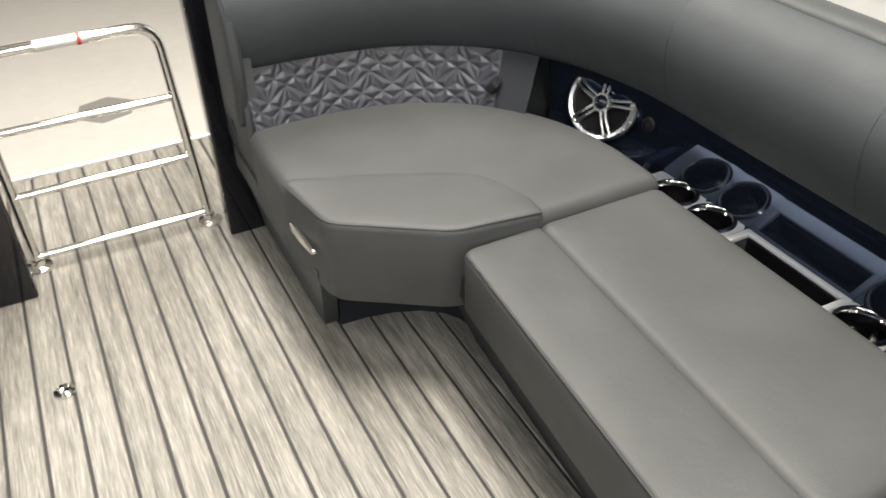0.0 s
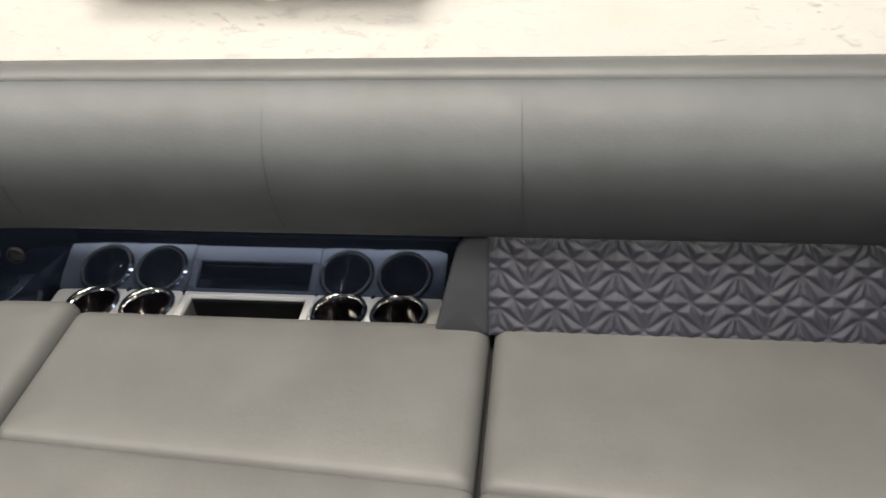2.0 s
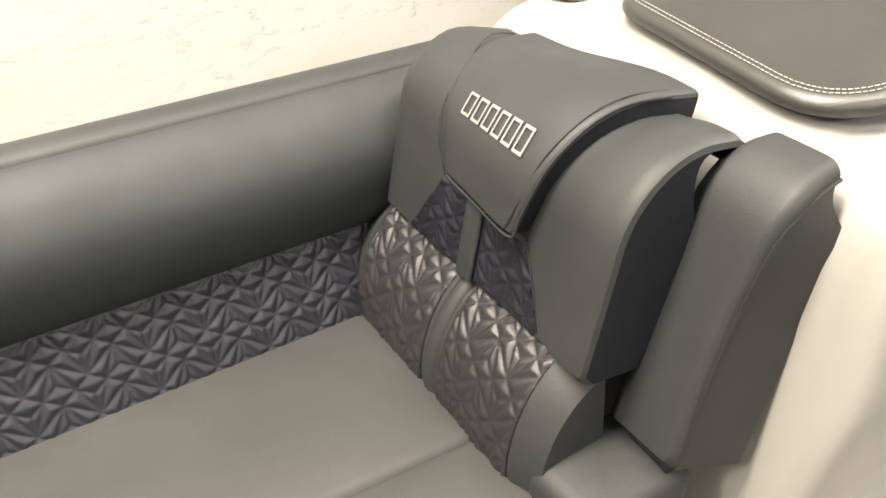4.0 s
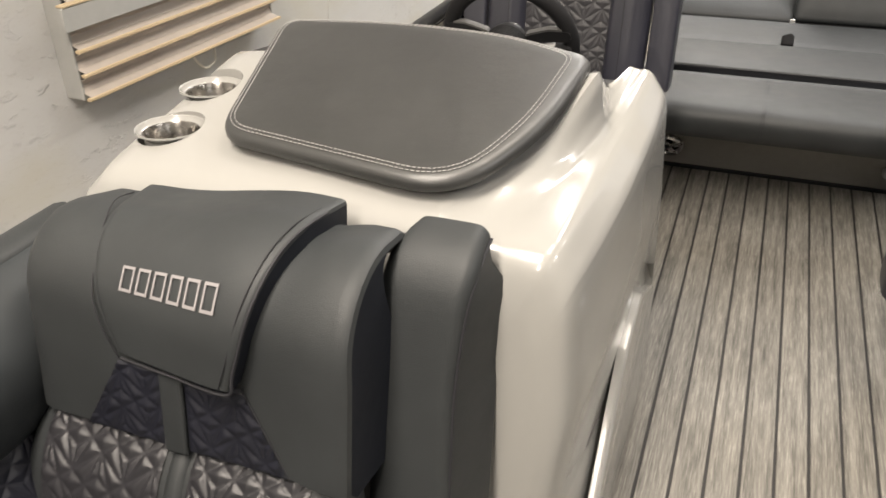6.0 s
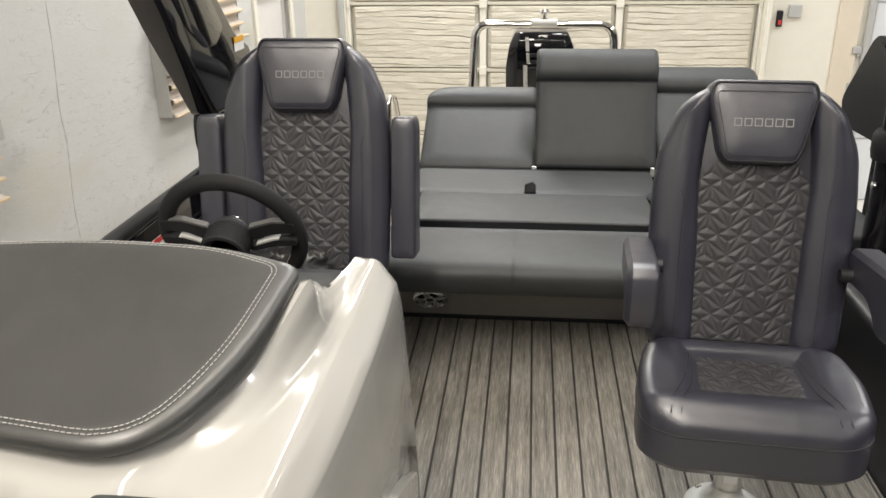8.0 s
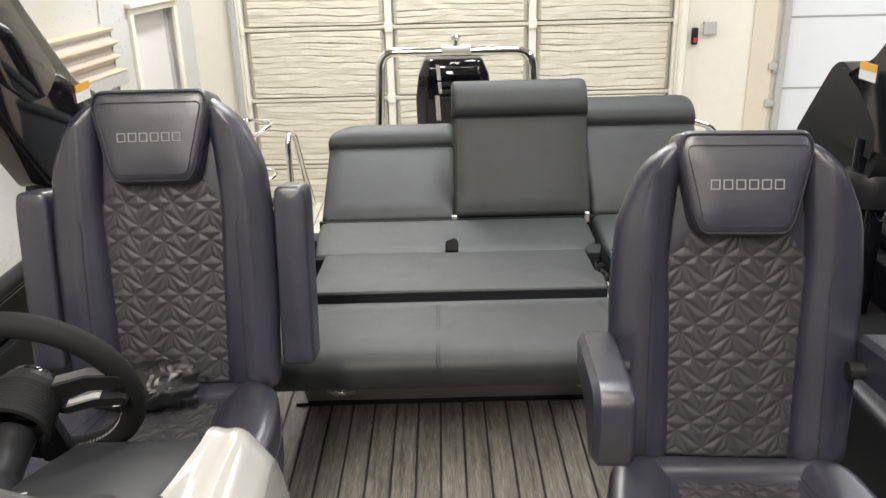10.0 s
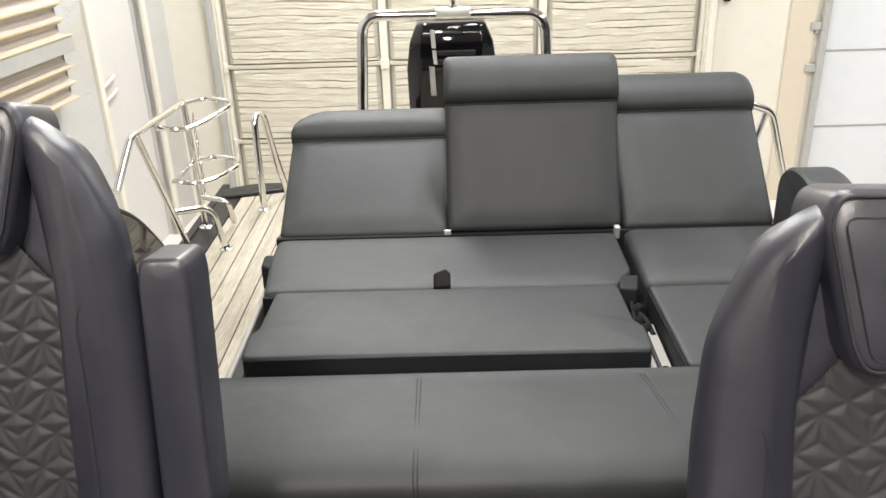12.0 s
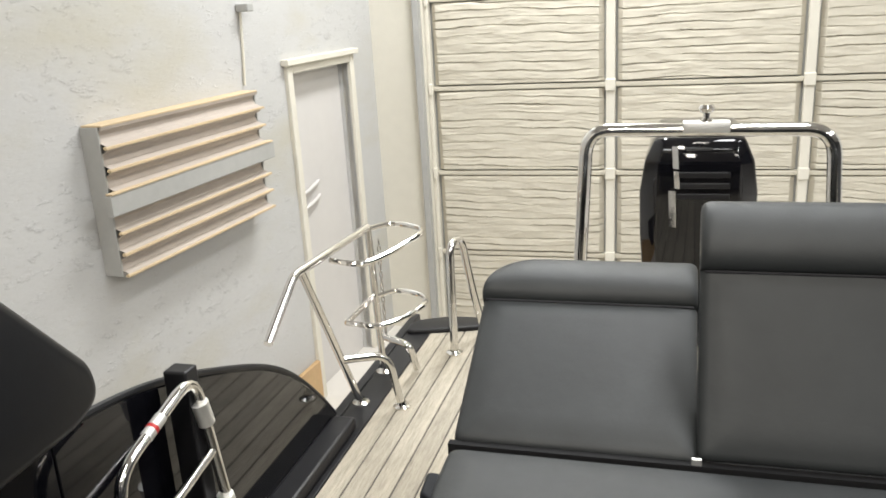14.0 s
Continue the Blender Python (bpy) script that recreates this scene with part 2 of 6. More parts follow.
THREAD_L = mat_base("lilac_thread", (0.29, 0.275, 0.28), 0.6)[0]
THREAD_D = mat_base("dark_thread", (0.02, 0.02, 0.024), 0.7)[0]


def woven(name, c0, c1, c2, sx=1.0):
    m, nt, b = mat_base(name, c1, 0.62, 0, 0.35)
    v = coords(nt, (1, 1, 1), "Object")
    info = nt.nodes.new("ShaderNodeObjectInfo")
    off = nt.nodes.new("ShaderNodeVectorMath")
    off.operation = "ADD"
    nt.links.new(v, off.inputs[0])
    com = nt.nodes.new("ShaderNodeCombineXYZ")
    mul = nt.nodes.new("ShaderNodeMath")
    mul.operation = "MULTIPLY"
    mul.inputs[1].default_value = 31.0
    nt.links.new(info.outputs["Random"], mul.inputs[0])
    nt.links.new(mul.outputs[0], com.inputs[1])
    nt.links.new(com.outputs[0], off.inputs[1])
    mp = nt.nodes.new("ShaderNodeMapping")
    mp.inputs["Scale"].default_value = (300 * sx, 13, 1)
    nt.links.new(off.outputs[0], mp.inputs["Vector"])
    streak = noise_node(nt, mp.outputs["Vector"], 1.0, 3, 0.7)
    mp2 = nt.nodes.new("ShaderNodeMapping")
    mp2.inputs["Scale"].default_value = (60 * sx, 2.6, 1)
    nt.links.new(off.outputs[0], mp2.inputs["Vector"])
    grain = noise_node(nt, mp2.outputs["Vector"], 1.0, 3, 0.6)
    col = ramp(nt, streak, (0.34, c0), (0.52, c1), (0.70, c2))
    col2 = ramp(nt, grain, (0.3, tuple(c * 0.72 for c in c1)), (0.7, tuple(min(1, c * 1.12) for c in c2)))
    out = mix(nt, 0.45, col, col2)
    tone = ramp(nt, info.outputs["Random"], (0.0, (0.86, 0.86, 0.86)), (1.0, (1.08, 1.08, 1.08)))
    stain = ramp(nt, noise_node(nt, v, 1.7, 3), (0.35, (0.88, 0.87, 0.85)), (0.62, (1.0, 1.0, 1.0)))
    out = mix(nt, 1.0, mix(nt, 1.0, out, tone, "MULTIPLY"), stain, "MULTIPLY")
    nt.links.new(out, b.inputs["Base Color"])
    w = nt.nodes.new("ShaderNodeTexWave")
    w.bands_direction = "Y"
    w.inputs["Scale"].default_value = 95
    w.inputs["Distortion"].default_value = 1.5
    nt.links.new(v, w.inputs["Vector"])
    bump(nt, b, mix(nt, 0.5, streak, w.outputs["Fac"]), 0.35, 0.0012)
    return m


PLANK = woven("woven_vinyl_plank", (0.040, 0.037, 0.033), (0.170, 0.160, 0.142), (0.42, 0.397, 0.352))
GROOVE = mat_base("dark_seam", (0.035, 0.033, 0.032), 0.8)[0]
AFTPLANK = woven("beige_deck_plank", (0.25, 0.225, 0.175), (0.43, 0.39, 0.315), (0.58, 0.53, 0.435), 0.7)
AFTGROOVE = mat_base("grey_seam", (0.07, 0.066, 0.062), 0.8)[0]


def gel(name, color, rough=0.18, coat=0.6):
    m, nt, b = mat_base(name, color, rough, 0, 0.5, coat)
    v = coords(nt)
    nt.links.new(ramp(nt, noise_node(nt, v, 3, 3), (0.3, tuple(c * 0.96 for c in color)), (0.7, color)), b.inputs["Base Color"])
    nt.links.new(span(nt, noise_node(nt, v, 14, 4), rough * 0.8, rough * 1.4), b.inputs["Roughness"])
    return m


GEL = gel("white_gelcoat", (0.365, 0.360, 0.342), 0.20, 0.45)
BLACK = gel("gloss_black_paint", (0.005, 0.005, 0.007), 0.05, 0.1)
NAVY = gel("gloss_navy_panel", (0.006, 0.010, 0.021), 0.09)
NAVYM = mat_base("navy_mirror_panel", (0.068, 0.090, 0.145), 0.05, 0.85)[0]


def rough_metal(name, color, rough, scale=30):
    m, nt, b = mat_base(name, color, rough, 1.0)
    v = coords(nt)
    nt.links.new(span(nt, noise_node(nt, v, scale, 4), rough * 0.6, rough * 1.6), b.inputs["Roughness"])
    return m


SPEAK = rough_metal("satin_speaker_metal", (0.80, 0.80, 0.80), 0.26)
CHROME = rough_metal("polished_steel", (0.78, 0.77, 0.75), 0.09)
CUPST = rough_metal("dull_cup_steel", (0.30, 0.285, 0.265), 0.24)
ALU = rough_metal("brushed_aluminium", (0.82, 0.82, 0.80), 0.5)



def plain(name, color, rough, grain=40.0, amount=0.12, spec=0.5, bump_d=0.0006):
    m, nt, b = mat_base(name, color, rough, 0, spec)
    v = coords(nt)
    f = noise_node(nt, v, grain, 4)
    f2 = noise_node(nt, v, grain / 14, 3)
    c = mix(nt, 0.5, ramp(nt, f, (0.25, tuple(x * (1 - amount) for x in color)), (0.75, tuple(min(1, x * (1 + amount)) for x in color))),
            ramp(nt, f2, (0.25, tuple(x * (1 - amount) for x in color)), (0.75, tuple(min(1, x * (1 + amount)) for x in color))))
    nt.links.new(c, b.inputs["Base Color"])
    bump(nt, b, f, 0.3, bump_d)
    return m


SILVER = plain("silver_paint", (0.66, 0.67, 0.69), 0.22, 60, 0.03)
SATIN = plain("satin_black_plastic", (0.013, 0.013, 0.015), 0.42, spec=0.35)
SHELL = plain("dark_grey_fairing", (0.010, 0.0105, 0.0125), 0.40, spec=0.35)
RUBBER = plain("black_rubber", (0.010, 0.010, 0.011), 0.75, spec=0.25)
BAGP = plain("black_plastic_film", (0.008, 0.008, 0.009), 0.36)
GREYP = plain("grey_base_panel", (0.28, 0.27, 0.25), 0.5)


def trowelled(name, color):
    """Painted masonry: flakes and short gouges left by the trowel, pits, pale stains."""
    m, nt, b = mat_base(name, color, 0.62, 0, 0.35)
    v = coords(nt, (1, 0.55, 1.3))
    n1, n2, n3 = noise_node(nt, v, 9, 6, 0.65), noise_node(nt, v, 62, 5, 0.6), noise_node(nt, v, 1.3, 4, 0.6)
    flake = ramp(nt, noise_node(nt, v, 21, 7, 0.66), (0.57, (0, 0, 0)), (0.62, (1, 1, 1)), (0.75, (0.5, 0.5, 0.5)))
    patch = ramp(nt, noise_node(nt, v, 2.6, 3), (0.42, (0.08, 0.08, 0.08)), (0.66, (1, 1, 1)))
    c = ramp(nt, n3, (0.32, tuple(x * y for x, y in zip(color, (0.93, 0.90, 0.80)))), (0.50, color), (0.7, tuple(min(1, x * 1.04) for x in color)))
    c = mix(nt, 1.0, c, ramp(nt, n2, (0.22, (0.93, 0.92, 0.90)), (0.45, (1, 1, 1))), "MULTIPLY")
    nt.links.new(c, b.inputs["Base Color"])
    relief = mix(nt, 1.0, flake, patch, "MULTIPLY")
    bump(nt, b, mix(nt, 0.5, mix(nt, 0.30, n1, n2), relief), 0.6, 0.009)
    return m


WALLP = trowelled("white_painted_wall", (0.52, 0.518, 0.508))
CREAM = plain("cream_painted_wall", (0.70, 0.67, 0.585), 0.7, 12, 0.05, 0.3, 0.002)
CASING = plain("beige_painted_casing", (0.62, 0.55, 0.44), 0.65, 12, 0.06)
FOAM = plain("cream_spray_foam", (0.57, 0.533, 0.445), 0.75, 34, 0.06, 0.3, 0.006)
CONC = plain("pale_concrete", (0.64, 0.61, 0.565), 0.55, 9, 0.08, 0.4, 0.001)
WOOD = plain("raw_plywood", (0.55, 0.37, 0.19), 0.6, 30, 0.16)
PINE = plain("pale_pine_edge", (0.60, 0.47, 0.30), 0.6, 30, 0.12)
DOORP = plain("grey_door_paint", (0.62, 0.60, 0.58), 0.5, 10, 0.04)
CORR = plain("corrugated_sheet", (0.47, 0.415, 0.365), 0.5, 20, 0.1)
GALV = plain("galvanised_steel", (0.40, 0.40, 0.385), 0.45, 20, 0.1)
# unseen walls and ceiling: tones kept low to limit bounce light
FARW = plain("unseen_wall_grey", (0.12, 0.125, 0.135), 0.8, 8, 0.06)
CEIL = plain("toned_down_ceiling", (0.48, 0.47, 0.455), 0.8, 8, 0.04)
PANELW = plain("white_door_panel", (0.70, 0.72, 0.74), 0.5, 10, 0.03)
WHITE = mat_base("white_label", (0.75, 0.75, 0.74), 0.5)[0]
YELLOW = mat_base("amber_label", (0.75, 0.38, 0.03), 0.5)[0]
RED = mat_base("red_label", (0.5, 0.03, 0.03), 0.5)[0]

# ---- the hall ----
FLOOR_Z = -1.0
floor = tagged(part("floor", box(-3.6, 11.2, -12.6, 9.3, FLOOR_Z - 0.15, FLOOR_Z), CONC, smooth=False), "pale sealed concrete hall floor with scuffs", "floor", kind="structure")
# ceiling and two far walls are added unseen, to close in and dim the bounce
tagged(part("ceiling", box(-3.6, 11.2, -12.6, 9.3, 3.8, 3.95), CEIL, smooth=False), "unseen hall ceiling, toned down against bounce light", "ceiling", kind="structure")
tagged(part("wall_bow", box(-3.6, 11.2, -12.6, -12.4, FLOOR_Z, 3.8), FARW, smooth=False), "unseen hall wall, darkened against bounce light", "wall", kind="structure")
tagged(part("wall_port", box(11.0, 11.2, -12.4, 8.9, FLOOR_Z, 3.8), FARW, smooth=False), "unseen hall wall, darkened against bounce light", "wall", kind="structure")

# the starboard wall stands a little askew to the boat; s runs along it from the stern corner
WALL = Matrix(((-0.06784, 0.99770, 0, -2.22), (-0.99770, -0.06784, 0, 8.85), (0, 0, 1, 0), (0, 0, 0, 1)))


def on_wall(s0, s1, n0, n1, z0, z1, r=0.0):
    return box(s0, s1, n0, n1, z0, z1, r)


D0, D1, DT = 0.43, 1.20, 1.07
side = tagged(part("wall_starboard", join(on_wall(-0.4, D0, -0.2, 0, FLOOR_Z, 3.8), on_wall(D0, D1, -0.2, 0, DT, 3.8), on_wall(D1, 22.0, -0.2, 0, FLOOR_Z, 3.8)), WALLP, smooth=False, m=WALL), "rough white painted masonry wall", "wall", kind="structure")
door = tagged(part("door_1", on_wall(D0, D1, -0.12, -0.07, FLOOR_Z, DT, 0.004), DOORP, smooth=False, m=WALL), "grey painted steel door, closed", "door", kind="structure")
for nm, b in (("door_frame", join(on_wall(D0 - 0.06, D0, -0.05, 0.025, FLOOR_Z, DT + 0.06, 0.006), on_wall(D1, D1 + 0.06, -0.05, 0.025, FLOOR_Z, DT + 0.06, 0.006), on_wall(D0, D1, -0.05, 0.025, DT, DT + 0.06, 0.006))),
              ("drip_cap", on_wall(D0 - 0.09, D1 + 0.09, 0.0, 0.05, DT + 0.05, DT + 0.085, 0.004))):
    part(nm, b, CREAM, door, smooth=False, m=WALL)
for k, zz in enumerate((0.24, 0.335)):
    b = tube(smooth_line([(1.13, -0.055, zz - 0.02), (1.02, -0.045, zz + 0.005), (0.88, -0.055, zz + 0.03)], 5), 0.012, 8)
    part("kick_dent", b, DOORP, door, m=WALL)
tagged(part("trim", on_wall(D1 + 0.06, 9.0, 0.002, 0.03, FLOOR_Z, FLOOR_Z + 0.28), WOOD, smooth=False, m=WALL), "raw plywood board along the wall foot", "skirting board", kind="structure")


def louvre(s0, s1, lift=0.0):
    """A deep box of folded sheet: two fields of three ribs with a flat bar between."""
    t = thing("wall_louvre", "corrugated sheet panel with timber edges fixed on the wall", "wall panel", group="panels on the wall")
    z0, z1 = 0.41 + lift, 1.03 + lift
    part("back_board", on_wall(s0 + 0.01, s1 - 0.01, 0.002, 0.05, z0, z1), GALV, t, smooth=False, m=WALL)
    for a, b in ((z0, z0 + 0.27), (z1 - 0.27, z1)):
        prof = []
        h = (b - a) / 3
        for k in range(3):
            zb = a + k * h
            prof += [(0.118, zb), (0.118, zb + h * 0.16), (0.088, zb + h * 0.30), (0.076, zb + h * 0.62), (0.082, zb + h * 0.80), (0.100, zb + h * 0.86)]
        prof.append((0.104, b))
        rings = [[(s, d, z) for d, z in prof] + [(s, d - 0.005, z) for d, z in prof[::-1]] for s in (s0, s1)]
        part("corrugated_sheet", loft(rings), CORR, t, smooth=False, m=WALL)
        for k in range(3):
            zc = a + k * h + h * 0.09
            part("timber_strip", on_wall(s0 - 0.012, s1 + 0.014, 0.110, 0.128, zc - 0.006, zc + 0.006, 0.002), PINE, t, smooth=False, m=WALL)
    part("top_strip", on_wall(s0, s1, 0.004, 0.104, z1, z1 + 0.008, 0.002), PINE, t, smooth=False, m=WALL)
    part("cross_bar", on_wall(s0 - 0.04, s1 + 0.055, 0.112, 0.142, 0.680 + lift, 0.765 + lift, 0.003), GALV, t, "flat galvanised bar", smooth=False, m=WALL)
    part("bar_strip", on_wall(s0 - 0.03, s1 + 0.05, 0.112, 0.146, 0.766 + lift, 0.774 + lift, 0.002), PINE, t, smooth=False, m=WALL)
    for sc in (s0 - 0.004, s1 - 0.004):
        part("side_channel", on_wall(sc, sc + 0.010, 0.0, 0.088, z0, z1, 0.002), GALV, t, smooth=False, m=WALL)
    return t


louvre(1.73, 2.885)
louvre(4.50, 5.70)
louvre(8.40, 9.60, 0.07)

# a wavering ridge where two coats of plaster meet, and a loose cable under a panel
part("plaster_ridge", tube(smooth_line([(3.80, 0.0, 1.30), (3.815, 0.0, 0.99), (3.852, 0.0, 0.684), (3.845, 0.0, 0.50), (3.862, 0.0, 0.356), (3.885, 0.0, 0.149), (3.88, 0.0, -0.1)], 6), [0.004 + 0.003 * math.sin(k * 1.9) for k in range(37)], 6), WALLP, side, m=WALL)
for sc, zc in ((4.96, 0.40), (8.93, 0.46)):
    cb = thing("hanging_cable", "short loop of pale cable hanging under the wall panel", "cable", group="cables under the panels")
    part("cable", tube(smooth_line([(sc + 0.085, 0.03, zc + 0.02), (sc + 0.075, 0.045, zc - 0.045), (sc + 0.02, 0.05, zc - 0.09), (sc - 0.05, 0.045, zc - 0.07), (sc - 0.07, 0.03, zc + 0.015)], 6), 0.0055, 8), CREAM, cb, m=WALL)

# stern wall with the foam-lined overhead door
YB = 8.85
DL, DR, ZT = -1.84, 1.93, 2.6
for nm, xa, xb, za in (("wall_stern_1", -2.6, DL, FLOOR_Z), ("wall_stern_2", DR, 2.84, FLOOR_Z), ("wall_stern_3", 5.9, 11.2, FLOOR_Z), ("wall_stern_4", DL, DR, ZT), ("wall_stern_5", 2.84, 5.9, ZT)):
    tagged(part(nm, box(xa, xb, YB, YB + 0.25, za, 3.8), CREAM, smooth=False), "cream painted wall beside the overhead doors" if za < 0 else "cream painted wall above the overhead door", "wall", kind="structure")
odoor = tagged(part("door_2", box(DL, DR, YB + 0.12, YB + 0.16, FLOOR_Z, ZT), GALV, smooth=False), "closed overhead door lined with cream spray foam between steel stiles", "overhead door", kind="structure")
joints = [FLOOR_Z, -0.40, 0.21, 0.82, 1.43, 2.04, ZT]
stiles = [DL, -0.56, 0.68, DR]
rng = random.Random(4)
for i, (xa, xb) in enumerate(zip(stiles, stiles[1:])):
    for j, (za, zb) in enumerate(zip(joints, joints[1:])):
        nx, nz = 72, 176
        ph = rng.random() * 50
        bm, g = bmesh.new(), []
        for b in range(nz + 1):
            row = []
            for a in range(nx + 1):
                u, v = a / nx, b / nz
                x, z = xa + 0.045 + (xb - xa - 0.09) * u, za + 0.022 + (zb - za - 0.044) * v
                wob = noise.noise(Vector((x * 0.8 + ph, z * 2, ph))) * 0.05 + noise.noise(Vector((x * 4 + ph, z * 7, ph))) * 0.012 + noise.noise(Vector((x * 14, z * 22, ph))) * 0.0035
                rows = (z + wob) * 19
                k = math.floor(rows)
                f = rows - k
                # each course laps over the one below; the laps break off and come back
                depth = min(1.3, max(0.0, 0.48 + 1.7 * noise.noise(Vector((x * 1.9 + ph, k * 7.3, 1.0)))))
                d = 0.036 - 0.021 * depth * math.exp(-(1 - f) / 0.10) + 0.004 * depth * math.exp(-f / 0.25) + 0.006 * noise.noise(Vector((x * 7 + ph, z * 16, 3.0))) + 0.0025 * noise.noise(Vector((x * 22 + ph, z * 60, 5.0)))
                e = min(1.0, min(a, nx - a) / 2, min(b, nz - b) / 1.5)
                row.append(bm.verts.new((x, YB + 0.115 - d * e - 0.01, z)))
            g.append(row)
        for b in range(nz):
            for a in range(nx):
                bm.faces.new((g[b][a], g[b][a + 1], g[b + 1][a + 1], g[b + 1][a]))
        part("foam_panel", bm, FOAM, odoor)
for x in stiles:
    part("stile", box(max(DL + 0.002, x - 0.03), min(DR - 0.002, x + 0.03), YB + 0.05, YB + 0.118, FLOOR_Z, ZT, 0.004), CREAM, odoor, smooth=False)
for z in joints[1:-1]:
    part("rail", box(DL + 0.01, DR - 0.01, YB + 0.072, YB + 0.116, z - 0.016, z + 0.016, 0.005), FOAM, odoor, smooth=False)
    for x in stiles:
        part("hinge", box(max(DL + 0.004, x - 0.035), min(DR - 0.004, x + 0.035), YB + 0.036, YB + 0.07, z - 0.04, z + 0.04, 0.006), CREAM, odoor, smooth=False)
part("door_track", box(DL - 0.05, DL - 0.006, YB - 0.07, YB - 0.002, FLOOR_Z + 0.02, ZT, 0.006), GALV, odoor, "dark steel track", smooth=False)
part("door_track", box(DR + 0.006, DR + 0.05, YB - 0.07, YB - 0.002, FLOOR_Z + 0.02, ZT, 0.006), CREAM, odoor, smooth=False)

door3 = tagged(part("door_3", box(2.84, 5.9, YB + 0.10, YB + 0.14, FLOOR_Z, ZT), DOORP, smooth=False), "second overhead door with smooth white panels", "overhead door", kind="structure")
for za, zb in zip(joints, joints[1:]):
    part("panel", box(2.90, 5.88, YB + 0.06, YB + 0.098, za + 0.006, zb - 0.006, 0.004), PANELW, door3, smooth=False)
    part("rail", box(2.86, 5.88, YB + 0.055, YB + 0.085, zb - 0.005, zb + 0.005, 0.002), GALV, door3, smooth=False)
part("door_track", box(2.80, 2.852, YB - 0.06, YB - 0.004, FLOOR_Z + 0.02, ZT, 0.006), GALV, door3, smooth=False)
part("hinge", box(2.76, 2.80, YB - 0.03, YB - 0.004, 0.36, 0.44, 0.006), GALV, door3, smooth=False)
part("casing", box(2.56, 2.755, YB - 0.022, YB - 0.002, FLOOR_Z, ZT, 0.004), CASING, door3, "beige painted casing", smooth=False)
for zz in (0.10, 0.42, 1.02):
    part("bracket", box(2.72, 2.80, YB - 0.04, YB - 0.024, zz - 0.03, zz + 0.03, 0.003), GALV, door3, smooth=False)
sw = thing("door_switch", "small black and red push-button switch on the wall", "switch")
part("switch_box", box(2.035, 2.085, YB - 0.04, YB - 0.002, 0.62, 0.76, 0.006), SATIN, sw, smooth=False)
part("button", box(2.046, 2.074, YB - 0.05, YB - 0.041, 0.64, 0.68, 0.003), RED, sw, smooth=False)
jb = thing("junction_box", "square grey steel junction box on the wall", "junction box")
part("cover", box(2.13, 2.24, YB - 0.035, YB - 0.002, 0.70, 0.81, 0.006), GALV, jb, smooth=False)

wb = thing("wall_bracket", "small grey steel conduit clamp with a pale cable on the wall", "bracket")
part("clamp", on_wall(1.62, 1.68, 0.002, 0.075, 1.43, 1.47, 0.006), GALV, wb, smooth=False, m=WALL)
part("cable", tube([(1.655, 0.012, 1.43), (1.665, 0.010, 1.25), (1.69, 0.010, 1.06)], 0.007, 8), CREAM, wb, m=WALL)

# ceiling lamps
for lx, ly, lw, lc in LAMPS:
    lamp = thing("ceiling_lamp", "long white tube lamp under the ceiling", "ceiling lamp", group="lamps under the ceiling")
    part("housing", box(lx - 0.28, lx + 0.28, ly - 0.93, ly + 0.93, 3.735, 3.80, 0.01), CEIL, lamp, smooth=False)
# floor patch beyond the bow
tagged(part("floor_patch", prism([(-0.30 + 0.19 * math.cos(a), -4.05 + 0.19 * math.sin(a)) for a in (math.pi / 3 * k + 0.3 for k in range(6))], FLOOR_Z + 0.001, FLOOR_Z + 0.005), GREYP, smooth=False), "grey six-sided patch on the concrete floor", "floor patch")

# ---- the boat's deck ----
PW = 0.0762
deck = tagged(part("deck", box(-1.29, 1.29, -1.44, 4.55, -0.08, -0.004, 0.004), GROOVE, smooth=False), "pontoon boat deck laid with grey woven vinyl planks", "deck", kind="structure")
part("deck_edge", box(-1.33, -1.292, -1.44, 6.7, -0.10, 0.004, 0.004), SATIN, deck, smooth=False)
part("deck_edge", box(1.292, 1.33, -1.44, 6.7, -0.10, 0.004, 0.004), SATIN, deck, smooth=False)
part("deck_nose", box(-1.33, 1.33, -1.464, -1.442, -0.10, 0.004, 0.006), ALU, deck, "bright metal edge strip", smooth=False)
aft_deck = tagged(part("aft_deck", box(-1.18, 1.29, 4.552, 6.55, -0.08, -0.004, 0.004), AFTGROOVE, smooth=False), "beige woven swim deck with grey seams", "deck", kind="structure")
part("deck_border", box(-1.29, -1.182, 4.552, 6.62, -0.08, 0.001, 0.003), SATIN, aft_deck, smooth=False)
part("platform_lip", slab(round_poly([(-1.29, 6.45), (-0.95, 6.552), (-0.95, 6.66), (-1.12, 6.66), (-1.29, 6.58)], 0.05), -0.05, 0.02, 0.01, 0, 0.004), SATIN, aft_deck)
pontoon_mat = rough_metal("pontoon_aluminium", (0.55, 0.55, 0.54), 0.35, 8)
for px in (-0.95, 0.0, 0.95):
    pt = thing("pontoon_tube", "aluminium pontoon tube under the deck", "pontoon", group="pontoons under the deck")
    part("hull_tube", tube([(px, -1.9, -0.40), (px, -1.6, -0.42), (px, -1.2, -0.42), (px, 6.4, -0.42)], [0.05, 0.22, 0.315, 0.315], 24), pontoon_mat, pt)

# ---- bow lounge, starboard side ----
# back line of the bolster, from the console forward, round the corner to the gate
BACK = [(-1.30, 1.86)] + [(-1.30, y) for y in (1.5, 1.1, 0.7, 0.3, 0.0)]
